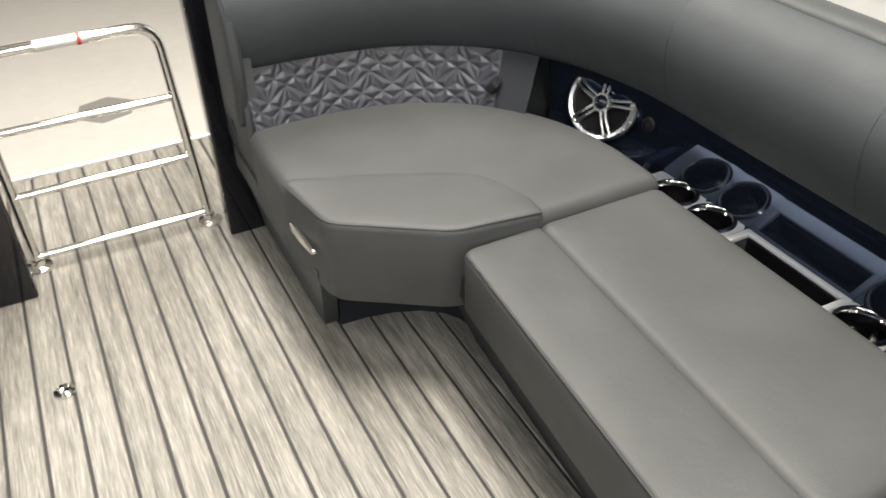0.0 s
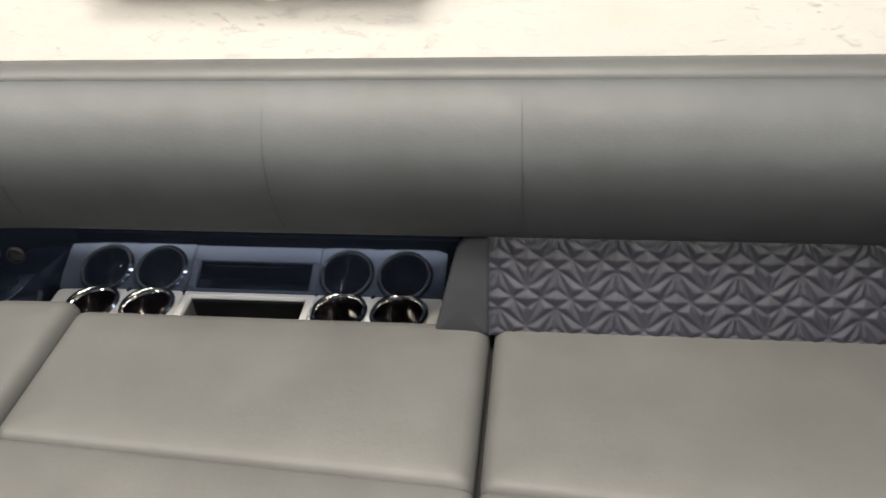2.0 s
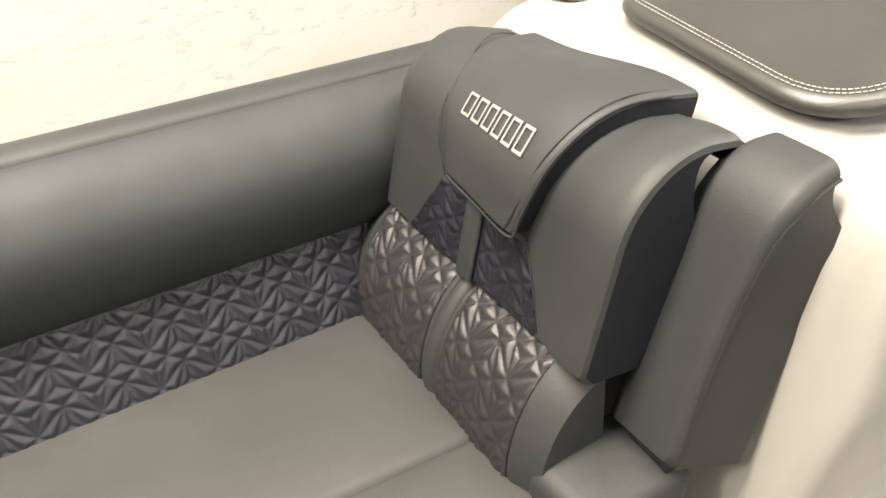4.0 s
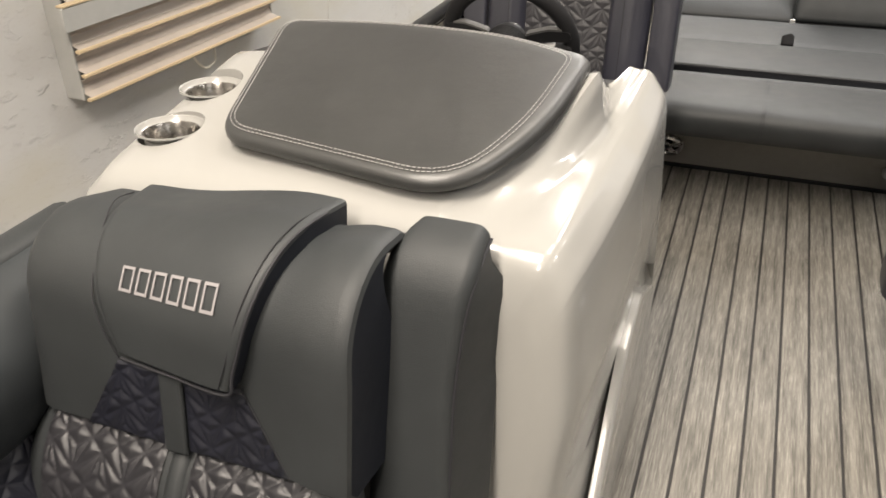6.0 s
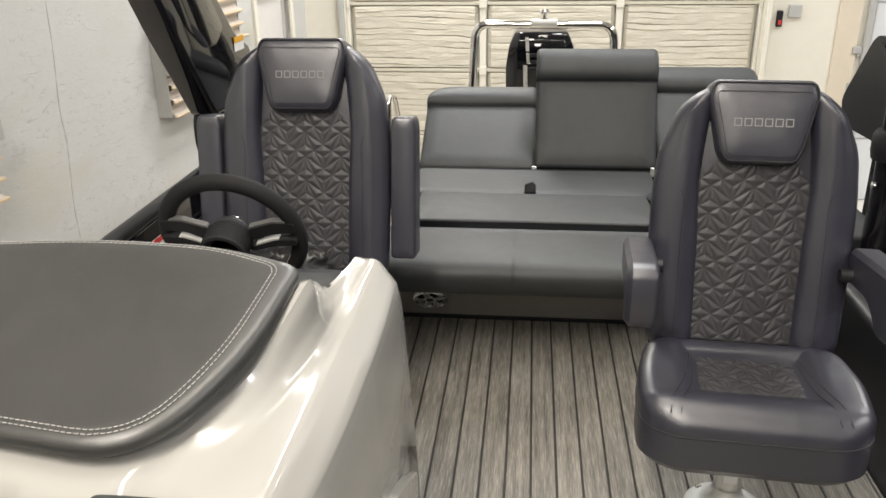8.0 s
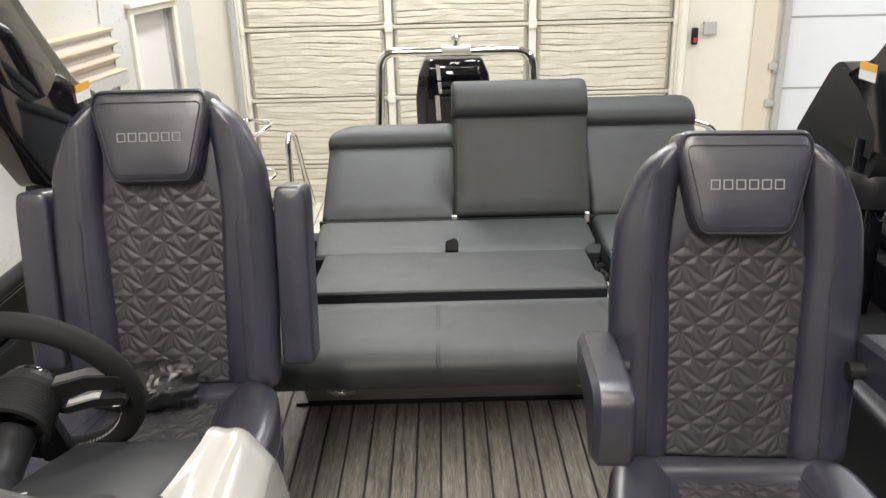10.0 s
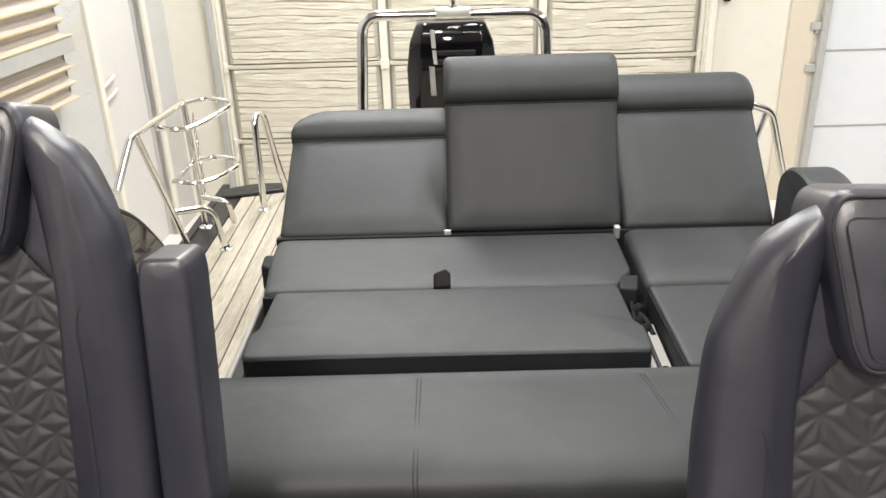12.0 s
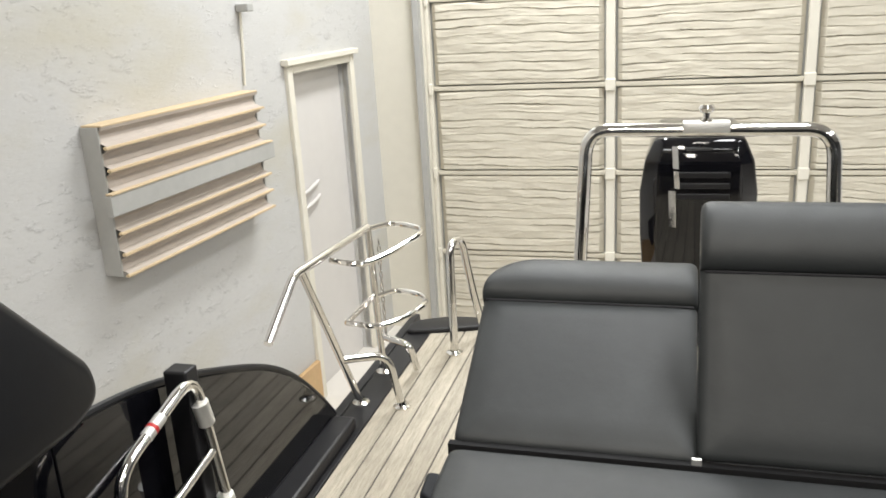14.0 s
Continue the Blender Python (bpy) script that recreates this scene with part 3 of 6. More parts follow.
BACK += [(-1.288, -0.14), (-1.252, -0.28), (-1.19, -0.41), (-1.10, -0.525), (-0.985, -0.615), (-0.85, -0.68), (-0.70, -0.715), (-0.56, -0.725), (-0.445, -0.728)]
BACKL = [(p.x, p.y) for p in smooth_line([(x, y, 0) for x, y in BACK], 4)]


def along(offset, pts=None):
    """The back line moved inboard."""
    pts = pts or BACKL
    out = []
    for i, (x, y) in enumerate(pts):
        ax, ay = pts[max(i - 1, 0)]
        bx, by = pts[min(i + 1, len(pts) - 1)]
        d = Vector((bx - ax, by - ay)).normalized()
        out.append((x - d.y * offset, y + d.x * offset))
    return out


def sweep(profile, pts=None, cap=True):
    """profile: (offset inboard, z) closed; swept along the back line."""
    cols = [along(o, pts) for o, z in profile]
    n = len(cols[0])
    rings = [[(cols[k][i][0], cols[k][i][1], profile[k][1]) for k in range(len(profile))] for i in range(n)]
    return loft(rings, cap)


sofa = thing("bow_lounge", "charcoal vinyl bow lounge with a curved bolster back and quilted panels", "sofa")
FACE = [(0.110, 0.561), (0.131, 0.595), (0.147, 0.64), (0.153, 0.69), (0.145, 0.738), (0.113, 0.785), (0.074, 0.812)]
prof = [(0.02, 0.556), (0.078, 0.552)] + FACE + [(0.052, 0.817), (0.045, 0.812), (0.02, 0.80)]
part("bolster", sweep([(p.x, p.y) for p in smooth_line([(a, b, 0) for a, b in prof], 3, True)]), BOLV, sofa)
cap = [(0.058, 0.800), (0.054, 0.818), (0.046, 0.827), (0.018, 0.833), (-0.008, 0.825), (-0.014, 0.80), (-0.016, 0.30), (-0.004, 0.30), (-0.002, 0.79)]
part("back_rail", sweep(cap), VINYL, sofa)


def seam_at(k, f=0.0):
    """A row of stitches down the bolster at a point of the back line."""
    seg = []
    for o, z in FACE:
        x, y = along(o + 0.0006)[k]
        seg.append((x, y + f, z))
    return tube(smooth_line(seg, 4), 0.0005, 5)


def straight_seam(y):
    return tube(smooth_line([(-1.30 + o + 0.0006, y + 0.02 * (0.69 - z), z) for o, z in FACE], 4), 0.0005, 5)


for y in (0.460, 0.858):
    part("seam", straight_seam(y), BOLV, sofa)
KS = [min(range(len(BACKL)), key=lambda i: math.dist(BACKL[i], q)) for q in ((-1.30, 0.03), (-1.19, -0.41), (-0.85, -0.68))]
for k in KS:
    part("seam", seam_at(k), BOLV, sofa)

# seat cushions: rear pad and front roll of each; the seat front splays a little inboard towards the console
SX0, SZ = -1.142, 0.415


def x_mid(y):
    return -0.843 + 0.0555 * y


def x_front(y):
    return -0.676 + 0.064 * y


def seat_cushion(y0, y1):
    c = part("seat_pad", slab(round_poly([(SX0, y0), (x_mid(y0), y0), (x_mid(y1), y1), (SX0, y1)], 0.022), 0.29, SZ + 0.006, 0.026, 0.004), SEATV_LIT, sofa)
    part("front_roll", slab(round_poly([(x_mid(y0) - 0.012, y0), (x_front(y0), y0), (x_front(y1), y1), (x_mid(y1) - 0.012, y1)], [0.015, 0.03, 0.03, 0.015]), 0.27, SZ - 0.002, 0.015, 0.004), SEATV_LIT, c)
    part("piping", tube([(x_front(y0) - 0.0025, y0 + 0.02, SZ - 0.0045), (x_front(y1) - 0.0025, y1 - 0.02, SZ - 0.0045)], 0.0020, 6), THREAD_D, c)


seat_cushion(0.045, 0.803)
seat_cushion(0.811, 1.553)
# base below the straight seats: its face slopes in towards the deck


def base_ring(y):
    x = x_front(y)
    return [(x - 0.012, y, 0.33), (x - 0.008, y, 0.28), (x - 0.112, y, 0.0), (-1.28, y, 0.0), (-1.28, y, 0.17), (-1.18, y, 0.18), (-1.15, y, 0.33)]


# added black filler that stands for shade in the seat gap
part("gap_strip", box(-1.20, -0.70, 0.794, 0.820, 0.20, 0.375), RUBBER, sofa, smooth=False)
part("base", loft([base_ring(y) for y in (-0.10, 0.7, 1.62)]), VINYL_D, sofa, smooth=False)
# corner chaise
ch_out = round_poly([(-0.455, -0.59), (-0.450, -0.31), (-0.475, -0.135), (-0.678, 0.008), (-0.875, 0.036), (-1.160, 0.038), (-1.158, -0.12), (-1.125, -0.27), (-1.045, -0.40), (-0.935, -0.52), (-0.78, -0.585), (-0.62, -0.60)], [0.03, 0.02, 0.025, 0.025, 0.01, 0.02, 0.05, 0.08, 0.08, 0.08, 0.08, 0.03], 4)
ch_out = [(x + 0.012, y + 0.014) for x, y in ch_out]
chaise = part("corner_cushion", slab(ch_out, 0.285, SZ + 0.026, 0.030, 0.004), SEATV_LIT, sofa)
lip = round_poly([(-0.4465, -0.33), (-0.472, -0.128), (-0.678, 0.015), (-0.868, 0.040), (-0.885, -0.03), (-0.845, -0.145), (-0.62, -0.27)], [0.03, 0.03, 0.03, 0.015, 0.03, 0.04, 0.05], 5)
lip = [(x + 0.008, y + 0.010) for x, y in lip]
part("front_roll", slab(lip, 0.25, SZ + 0.029, 0.018, 0.003), SEATV_LIT, chaise)
part("piping", tube(bent([(-0.442, -0.29, SZ + 0.024), (-0.468, -0.121, SZ + 0.024), (-0.672, 0.0205, SZ + 0.024), (-0.852, 0.046, SZ + 0.024)], 0.03), 0.0022, 6), THREAD_D, chaise)
# chaise skirt and recessed plinth
sk = round_poly([(-0.445, -0.80), (-0.440, -0.33), (-0.475, -0.15), (-0.69, -0.01), (-1.10, 0.0), (-1.10, -0.60), (-0.60, -0.80)], 0.03)
low = round_poly([(-0.500, -0.80), (-0.498, -0.33), (-0.535, -0.20), (-0.73, -0.05), (-1.10, -0.04), (-1.10, -0.58), (-0.62, -0.78)], 0.03)
part("skirt", loft([[(x, y, 0.225) for x, y in low], [(x, y, 0.24) for x, y in sk], [(x, y, 0.30) for x, y in sk]]), VINYL, chaise)
pl = [(-0.500, -0.80), (-0.535, -0.315)] + [(-0.535 - 0.27 * math.sin(a), -0.315 + 0.15 * (1 - math.cos(a))) for a in (0.25, 0.5, 0.8, 1.1, 1.35)] + [(-0.83, -0.10), (-1.1, -0.10), (-1.1, -0.60), (-0.65, -0.80)]
part("plinth", prism(pl, 0.0, 0.235), VINYL_D, chaise, smooth=False)
SIDE = [(0.795, -0.655, -0.450), (0.60, -0.595, -0.450), (0.43, -0.578, -0.449), (0.315, -0.560, -0.449), (0.292, -0.175, -0.453), (0.25, -0.175, -0.457), (0.10, -0.275, -0.484), (0.0, -0.335, -0.500)]
part("side_panel", loft([[(x, -0.82, z), (x, y, z), (x - 0.035, y, z), (x - 0.035, -0.82, z)] for z, y, x in SIDE]), VINYL, sofa)
part("bolster_end", slab(round_poly([(-0.735, 0.42), (-0.60, 0.42), (-0.565, 0.56), (-0.575, 0.72), (-0.64, 0.80), (-0.735, 0.815)], [0.01, 0.04, 0.04, 0.06, 0.05, 0.02]), 0.0, 0.03, 0.012, 0.004), VINYL, sofa, m=Matrix(((0, 0, 1, -0.463), (1, 0, 0, 0), (0, 1, 0, 0), (0, 0, 0, 1))))
part("latch", slab(round_poly([(-0.085, -0.012), (0.0, -0.016), (0.085, -0.004), (0.085, 0.006), (-0.02, 0.016), (-0.085, 0.010)], 0.006), 0.0, 0.011, 0.004, 0, 0.002), CHROME, sofa, "polished steel latch",
             m=Matrix(((0, 0, 1, -0.4505), (0.99, -0.14, 0, -0.228), (0.14, 0.99, 0, 0.350), (0, 0, 0, 1))))

# quilted panels under the bolster
QLOW, QTOP = 0.412, 0.565


def quilt_along(k0, k1, cell=0.050):
    a, b = along(0.186), along(0.110)
    ln = [0.0]
    for i in range(k0, k1):
        ln.append(ln[-1] + math.dist(a[i], a[i + 1]))
    w = ln[-1]

    def place(u, v, d):
        s = (u + w / 2)
        i = 0
        while i < len(ln) - 2 and ln[i + 1] < s:
            i += 1
        f = (s - ln[i]) / max(1e-6, ln[i + 1] - ln[i])
        lo = Vector(a[k0 + i]).lerp(Vector(a[k0 + i + 1]), f)
        hi = Vector(b[k0 + i]).lerp(Vector(b[k0 + i + 1]), f)
        q = lo.lerp(hi, v / 0.165)
        n = (lo - hi).normalized()
        return (q.x + n.x * d, q.y + n.y * d, QLOW + (QTOP - QLOW) * v / 0.165 + d * 0.4)

    return quilt(place, w, 0.165, 0.048, 0.0025)


def strip_along(k0, k1):
    a, b = along(0.188), along(0.110)
    return loft([[(*a[i], QLOW), (*b[i], QTOP), (b[i][0] - 0.004, b[i][1] - 0.004, QTOP), (a[i][0] - 0.008, a[i][1] - 0.008, QLOW)] for i in range(k0, k1 + 1)])


KY = [i for i, p in enumerate(BACKL)]
k_aft0 = min(KY, key=lambda i: abs(BACKL[i][1] - 1.62) + abs(BACKL[i][0] + 1.30))
k_aft1 = min(KY, key=lambda i: abs(BACKL[i][1] - 0.80) + abs(BACKL[i][0] + 1.30))
k_bow0 = min(KY, key=lambda i: abs(BACKL[i][0] + 1.115) + abs(BACKL[i][1] + 0.51))
k_bow1 = len(BACKL) - 2
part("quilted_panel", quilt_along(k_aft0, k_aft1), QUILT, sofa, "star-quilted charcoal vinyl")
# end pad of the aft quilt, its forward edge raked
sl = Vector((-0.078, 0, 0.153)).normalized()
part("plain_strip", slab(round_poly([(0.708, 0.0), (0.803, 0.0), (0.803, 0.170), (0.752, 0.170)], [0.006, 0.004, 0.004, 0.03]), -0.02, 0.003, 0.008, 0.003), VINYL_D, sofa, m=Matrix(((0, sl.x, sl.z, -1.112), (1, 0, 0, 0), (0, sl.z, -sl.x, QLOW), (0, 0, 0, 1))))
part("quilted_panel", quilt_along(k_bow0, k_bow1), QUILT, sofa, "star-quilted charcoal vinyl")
part("plain_strip", strip_along(k_bow0 - 3, k_bow0), VINYL_D, sofa)
part("pull_strap", slab(round_poly(rect(-0.030, 0.030, -0.016, 0.016), 0.008), 0, 0.028, 0.006, 0), RUBBER, sofa, "black webbing pull", m=pose(-1.018, -0.396, 0.482, 50, 0, 40))

pseat = thing("port_bow_seat", "charcoal vinyl bow seat beside the gate", "seat")
po_out = round_poly([(0.235, -0.795), (1.26, -0.795), (1.26, -0.09), (0.46, -0.09), (0.24, -0.26)], [0.03, 0.03, 0.03, 0.05, 0.05])
part("base", loft([[(x, y, 0.0) for x, y in shrunk(po_out, 0.02)], [(x, y, 0.24) for x, y in po_out], [(x, y, 0.285) for x, y in po_out]]), VINYL_D, pseat, smooth=False)
part("seat_pad", slab(po_out, 0.286, SZ + 0.02, 0.026, 0.004), VINYL, pseat)

# glossy dark panel with loudspeaker, tray with drink holders
tray = thing("drink_tray", "silver drink tray with four steel holders and a trough", "drink tray")
panel = thing("speaker_panel", "glossy dark navy side panel behind the lounge seat", "side panel")
pa, pb = k_aft1, k_bow0 - 3
# its face leans inboard towards the top
cols = [along(o) for o in (0.008, 0.064, 0.056, 0.001)]
part("gloss_panel", loft([[(*cols[0][i], 0.30), (*cols[1][i], 0.575), (*cols[2][i], 0.575), (*cols[3][i], 0.30)] for i in range(pa, pb + 1)]), NAVYM, panel)
fl = along(0.11)
fh = along(0.010)
k_t = min(KY, key=lambda i: abs(BACKL[i][1] + 0.10) + abs(BACKL[i][0] + 1.30))
part("slope_panel", loft([[(*fl[i], 0.30), (*fl[i], 0.335), (*fh[i], 0.40), (*fh[i], 0.30)] for i in range(k_t, pb + 1)]), NAVYM, panel)
TRZ = 0.338
HOL = [(-1.238, 0.000), (-1.238, 0.116), (-1.238, 0.504), (-1.238, 0.620)]
part("plate", join(box(-1.294, -1.288, -0.09, 0.70, TRZ - 0.10, TRZ + 0.010, 0.002), box(-1.294, -1.275, 0.178, 0.446, TRZ - 0.012, TRZ, 0.003), box(-1.214, -1.178, 0.178, 0.446, TRZ - 0.012, TRZ, 0.003),
                   box(-1.276, -1.213, 0.178, 0.194, TRZ - 0.012, TRZ, 0.003), box(-1.276, -1.213, 0.430, 0.446, TRZ - 0.012, TRZ, 0.003)), SILVER, tray, smooth=False)


def holed(x0, x1, y0, y1, holes, r, z0, z1):
    """A plate with round holes, one cell a hole."""
    bm = bmesh.new()
    n = 32
    ys = [y0] + [(a[1] + b[1]) / 2 for a, b in zip(holes, holes[1:])] + [y1]
    for (hx, hy), ya, yb in zip(holes, ys, ys[1:]):
        outer, inner = [], []
        for k in range(n):
            a = 2 * math.pi * k / n
            c, s = math.cos(a), math.sin(a)
            t = min(((x1 - hx) / c if c > 0 else (x0 - hx) / c) if abs(c) > 1e-6 else 9, ((yb - hy) / s if s > 0 else (ya - hy) / s) if abs(s) > 1e-6 else 9)
            outer.append((hx + c * t, hy + s * t))
            inner.append((hx + c * r, hy + s * r))
        for z, flip in ((z1, 0), (z0, 1)):
            vo, vi = [bm.verts.new((*p, z)) for p in outer], [bm.verts.new((*p, z)) for p in inner]
            for k in range(n):
                j = (k + 1) % n
                bm.faces.new((vo[k], vo[j], vi[j], vi[k]))
    return bm


for hs, ya, yb in ((HOL[:2], -0.09, 0.176), (HOL[2:], 0.447, 0.70)):
    part("holder_plate", holed(-1.2875, -1.178, ya, yb, hs, 0.046, TRZ - 0.006, TRZ), SILVER, tray, smooth=False)
part("trough", join(box(-1.275, -1.214, 0.194, 0.43, TRZ - 0.075, TRZ - 0.07), box(-1.275, -1.271, 0.194, 0.43, TRZ - 0.07, TRZ - 0.013), box(-1.218, -1.214, 0.194, 0.43, TRZ - 0.07, TRZ - 0.013)), SATIN, tray, "dark open trough", smooth=False)


def drink_holder(x, y, z, parent, r=0.047, mat=None, tilt=None, lined=True):
    h = part("drink_holder", lathe([(r + 0.008, 0), (r + 0.009, 0.003), (r + 0.005, 0.007), (r, 0.007), (r - 0.004, 0.002), (r - 0.005, -0.075), (r - 0.008, -0.082), (0.004, -0.082), (0.004, -0.084), (r - 0.002, -0.084), (r + 0.0, -0.004)]), mat or CHROME, parent,
             m=(Matrix.Translation((x, y, z)) @ (tilt or Matrix.Identity(4))))
    floor = [(0.004, -0.0805)] if lined else []
    # added black sleeve: the holder's dark, shaded inside put into colour
    part("well", lathe([(r - 0.0045, -0.004), (r - 0.006, -0.074 if lined else -0.058)] + floor), RUBBER if lined else BLACK, h, "black sleeve darkening the steel inside", m=(Matrix.Translation((x, y, z)) @ (tilt or Matrix.Identity(4))))
    return h


for hx, hy in HOL:
    drink_holder(hx, hy, TRZ, tray, lined=False)


def speaker(parent, m, r=0.072, arms=5):
    s = part("speaker_ring", lathe([(r, 0.0), (r, 0.012), (r - 0.005, 0.017), (r - 0.013, 0.015), (r - 0.016, 0.010), (r - 0.016, 0.0)], 36), SPEAK, parent, m=m)
    part("cone", lathe([(r - 0.014, 0.004), (r - 0.022, 0.008), (r - 0.030, -0.004), (0.03, -0.014), (0.02, -0.004), (0.002, 0.004)], 32), RUBBER, s, "black loudspeaker cone", m=m)
    part("hub", lathe([(0.023, 0.004), (0.024, 0.014), (0.021, 0.018), (0.017, 0.018), (0.016, 0.014)], 24), SPEAK, s, m=m)
    part("hub_cap", lathe([(0.0165, 0.012), (0.012, 0.017), (0.002, 0.019)], 20), NAVY, s, "dark hub cap", m=m)
    for k in range(arms):
        a = 2 * math.pi * k / arms + 0.5
        c, q = math.cos(a), math.sin(a)
        for w in (-0.0062, 0.0062):
            pts = [(0.019 * c - w * q, 0.019 * q + w * c, 0.014), (r * 0.55 * c - w * q, r * 0.55 * q + w * c, 0.019), ((r - 0.010) * c - w * 1.3 * q, (r - 0.010) * q + w * 1.3 * c, 0.015)]
            part("spoke", tube(smooth_line(pts, 3), 0.0040, 6), SPEAK, s, m=m)
        part("bolt", lathe([(0.0065, 0.010), (0.0065, 0.019), (0.004, 0.021), (0.001, 0.021)], 10), SPEAK, s, m=m @ Matrix.Translation(((r - 0.009) * c, (r - 0.009) * q, 0)))
    return s


sp_ob = thing("side_loudspeaker", "round chrome-trimmed loudspeaker set in the side panel", "loudspeaker")
speaker(sp_ob, Matrix.Translation((-1.214, -0.246, 0.462)) @ Euler((0, 0, radians(22))).to_matrix().to_4x4() @ Euler((0, radians(68), 0)).to_matrix().to_4x4(), 0.090)
sock = thing("power_socket", "small round black power socket in the side panel", "socket")
part("rim", lathe([(0.018, 0), (0.018, 0.006), (0.013, 0.008), (0.012, 0.003), (0.002, 0.002)], 18), SATIN, sock, m=pose(-1.2485, -0.120, 0.452, 0, 78, 10))

# ---- lounge back at the console ----
# a leaning frame: u across, v up the slope, w out of the face
LEAN = radians(9.5)
LB = Matrix(((1, 0, 0, -0.89), (0, math.sin(LEAN), -math.cos(LEAN), 1.572), (0, math.cos(LEAN), math.sin(LEAN), 0.395), (0, 0, 0, 1)))
lback = thing("lounge_back", "charcoal vinyl lounge back with quilted panels and pale stitched blocks", "backrest")


def rolled(outline, top, thick, bulge=0.0, r=0.03, edge=0.025, depth=None, flare=0.0, lip=None, wall=False, edge_r=None):
    """A back cushion: its face is plain up to v = top and then rolls back over the thickness.
    Gives the face and the two gussets apart; r may change across the width; the right gusset may flare out."""
    if area(outline) < 0:
        outline = outline[::-1]
    depth, lip = depth or thick * 0.9, lip or edge

    def bend(u, v, w):
        if v > top:
            a = min((v - top) / thick, math.pi * 0.5)
            rest = max(0.0, (v - top) - thick * math.pi * 0.5)
            return Vector((u, top + (thick + w) * math.sin(a), -thick + (thick + w) * math.cos(a) - rest))
        return Vector((u, v, w))

    face, gusset = bmesh.new(), bmesh.new()
    n, k = 26, 22
    v0, v1 = min(p[1] for p in outline), max(p[1] for p in outline)
    rows = []
    for j in range(n + 1):
        v = v0 + (v1 - v0) * j / n
        xs = []
        for (ax, ay), (bx, by) in zip(outline, outline[1:] + outline[:1]):
            if (ay - v) * (by - v) <= 0 and ay != by:
                xs.append(ax + (bx - ax) * (v - ay) / (by - ay))
        a, b = (min(xs), max(xs)) if xs else (0, 0)
        row = []
        for i in range(k + 1):
            f = 0.5 - 0.5 * math.cos(math.pi * i / k)
            u = a + (b - a) * f
            e = min(f, 1 - f) * (b - a)
            q = edge if f < 0.5 else (edge_r or edge)
            d = 0.0 if e > q else -q * (1 - math.sqrt(max(0.0, 1 - (1 - e / q) ** 2)))
            ev = v - v0
            dv = 0.0 if ev > lip else -lip * (1 - math.sqrt(max(0.0, 1 - (1 - ev / lip) ** 2)))
            base = r(u) if callable(r) else r
            row.append((u, v, base + d + dv + bulge * (1 - (2 * f - 1) ** 4)))
        rows.append(row)
    front = [[face.verts.new(bend(*p)) for p in row] for row in rows]
    for j in range(n):
        for i in range(k):
            face.faces.new((front[j][i], front[j][i + 1], front[j + 1][i + 1], front[j + 1][i]))
    low = [face.verts.new(bend(p[0], p[1], -depth)) for p in (rows[0][0], rows[0][-1])]
    face.faces.new([low[0]] + front[0] + [low[1]])
    for i, out in ((0, 0.0), (k, flare)):
        edge_line = [gusset.verts.new(bend(*row[i])) for row in rows]
        if wall:
            ends = [bend(*row[i]) for row in rows]
            back_line = [gusset.verts.new((p.x + out * max(0.0, 1 - max(0.0, row[i][1] - top) / 0.05), p.y, p.z - 0.002 + (min(p.z, -depth) - p.z + 0.002) * max(0.0, 1 - max(0.0, row[i][1] - top) / (v1 - top)))) for p, row in zip(ends, rows)]
        else:
            back_line = [gusset.verts.new(bend(row[i][0] + out, row[i][1], -depth)) for row in rows]
        for j in range(n):
            gusset.faces.new((edge_line[j], back_line[j], back_line[j + 1], edge_line[j + 1]))
    return face, gusset


def head_w(u):
    """How far the head pad stands out: flush on one side, proud on the other."""
    q = max(0.0, min(1.0, (u + 0.12) / 0.25))
    return 0.0185 + 0.028 * q * q * (3 - 2 * q)


def over_head(p, v0=0.452, top=0.430, thick=0.104):
    """A point of the flat block bent over the head pad."""
    v, u = v0 + p.y, 0.014 + p.x
    w = head_w(u) + 0.0042
    a = max(0.0, (v - top) / thick)
    r = thick + w + p.z
    return Vector((u, top + r * math.sin(a), -thick + r * math.cos(a))) if v > top else Vector((u, v, w + p.z))


def back_cushion(name, shape, m, side=MESHV, side_label="dark gusset of woven mesh and painted shade"):
    f, g = shape
    ob = part(name, f, VINYL, lback, m=m)
    part("gusset", g, side, ob, side_label, m=m)
    return ob


# its sides are the same vinyl; the dark gusset tone is their shade
back_cushion("back_pad", rolled([(-0.275, 0.222), (0.276, 0.222), (0.278, 0.40), (0.272, 0.655), (-0.240, 0.645), (-0.272, 0.56)], 0.430, 0.104, 0.0, lambda u: 0.0165 + 0.012 * max(0.0, min(1.0, (u - 0.15) / 0.07)) ** 2, 0.045, 0.115, lip=0.018, wall=True, edge_r=0.013), LB)
head = back_cushion("head_pad", rolled([(-0.088, 0.362), (0.110, 0.364), (0.120, 0.40), (0.142, 0.47), (0.166, 0.56), (0.172, 0.668), (-0.178, 0.668), (-0.152, 0.56), (-0.120, 0.45)], 0.430, 0.104, 0.003, head_w, 0.007, 0.012), LB)
part("piping", tube(smooth_line([LB @ (over_head(Vector((u - 0.014, v - 0.452, -0.006)))) for u, v in ((-0.086, 0.363), (0.0, 0.364), (0.106, 0.366), (0.120, 0.402), (0.141, 0.47), (0.154, 0.52), (0.165, 0.56), (0.169, 0.61))], 5), 0.0024, 6), THREAD_D, head)
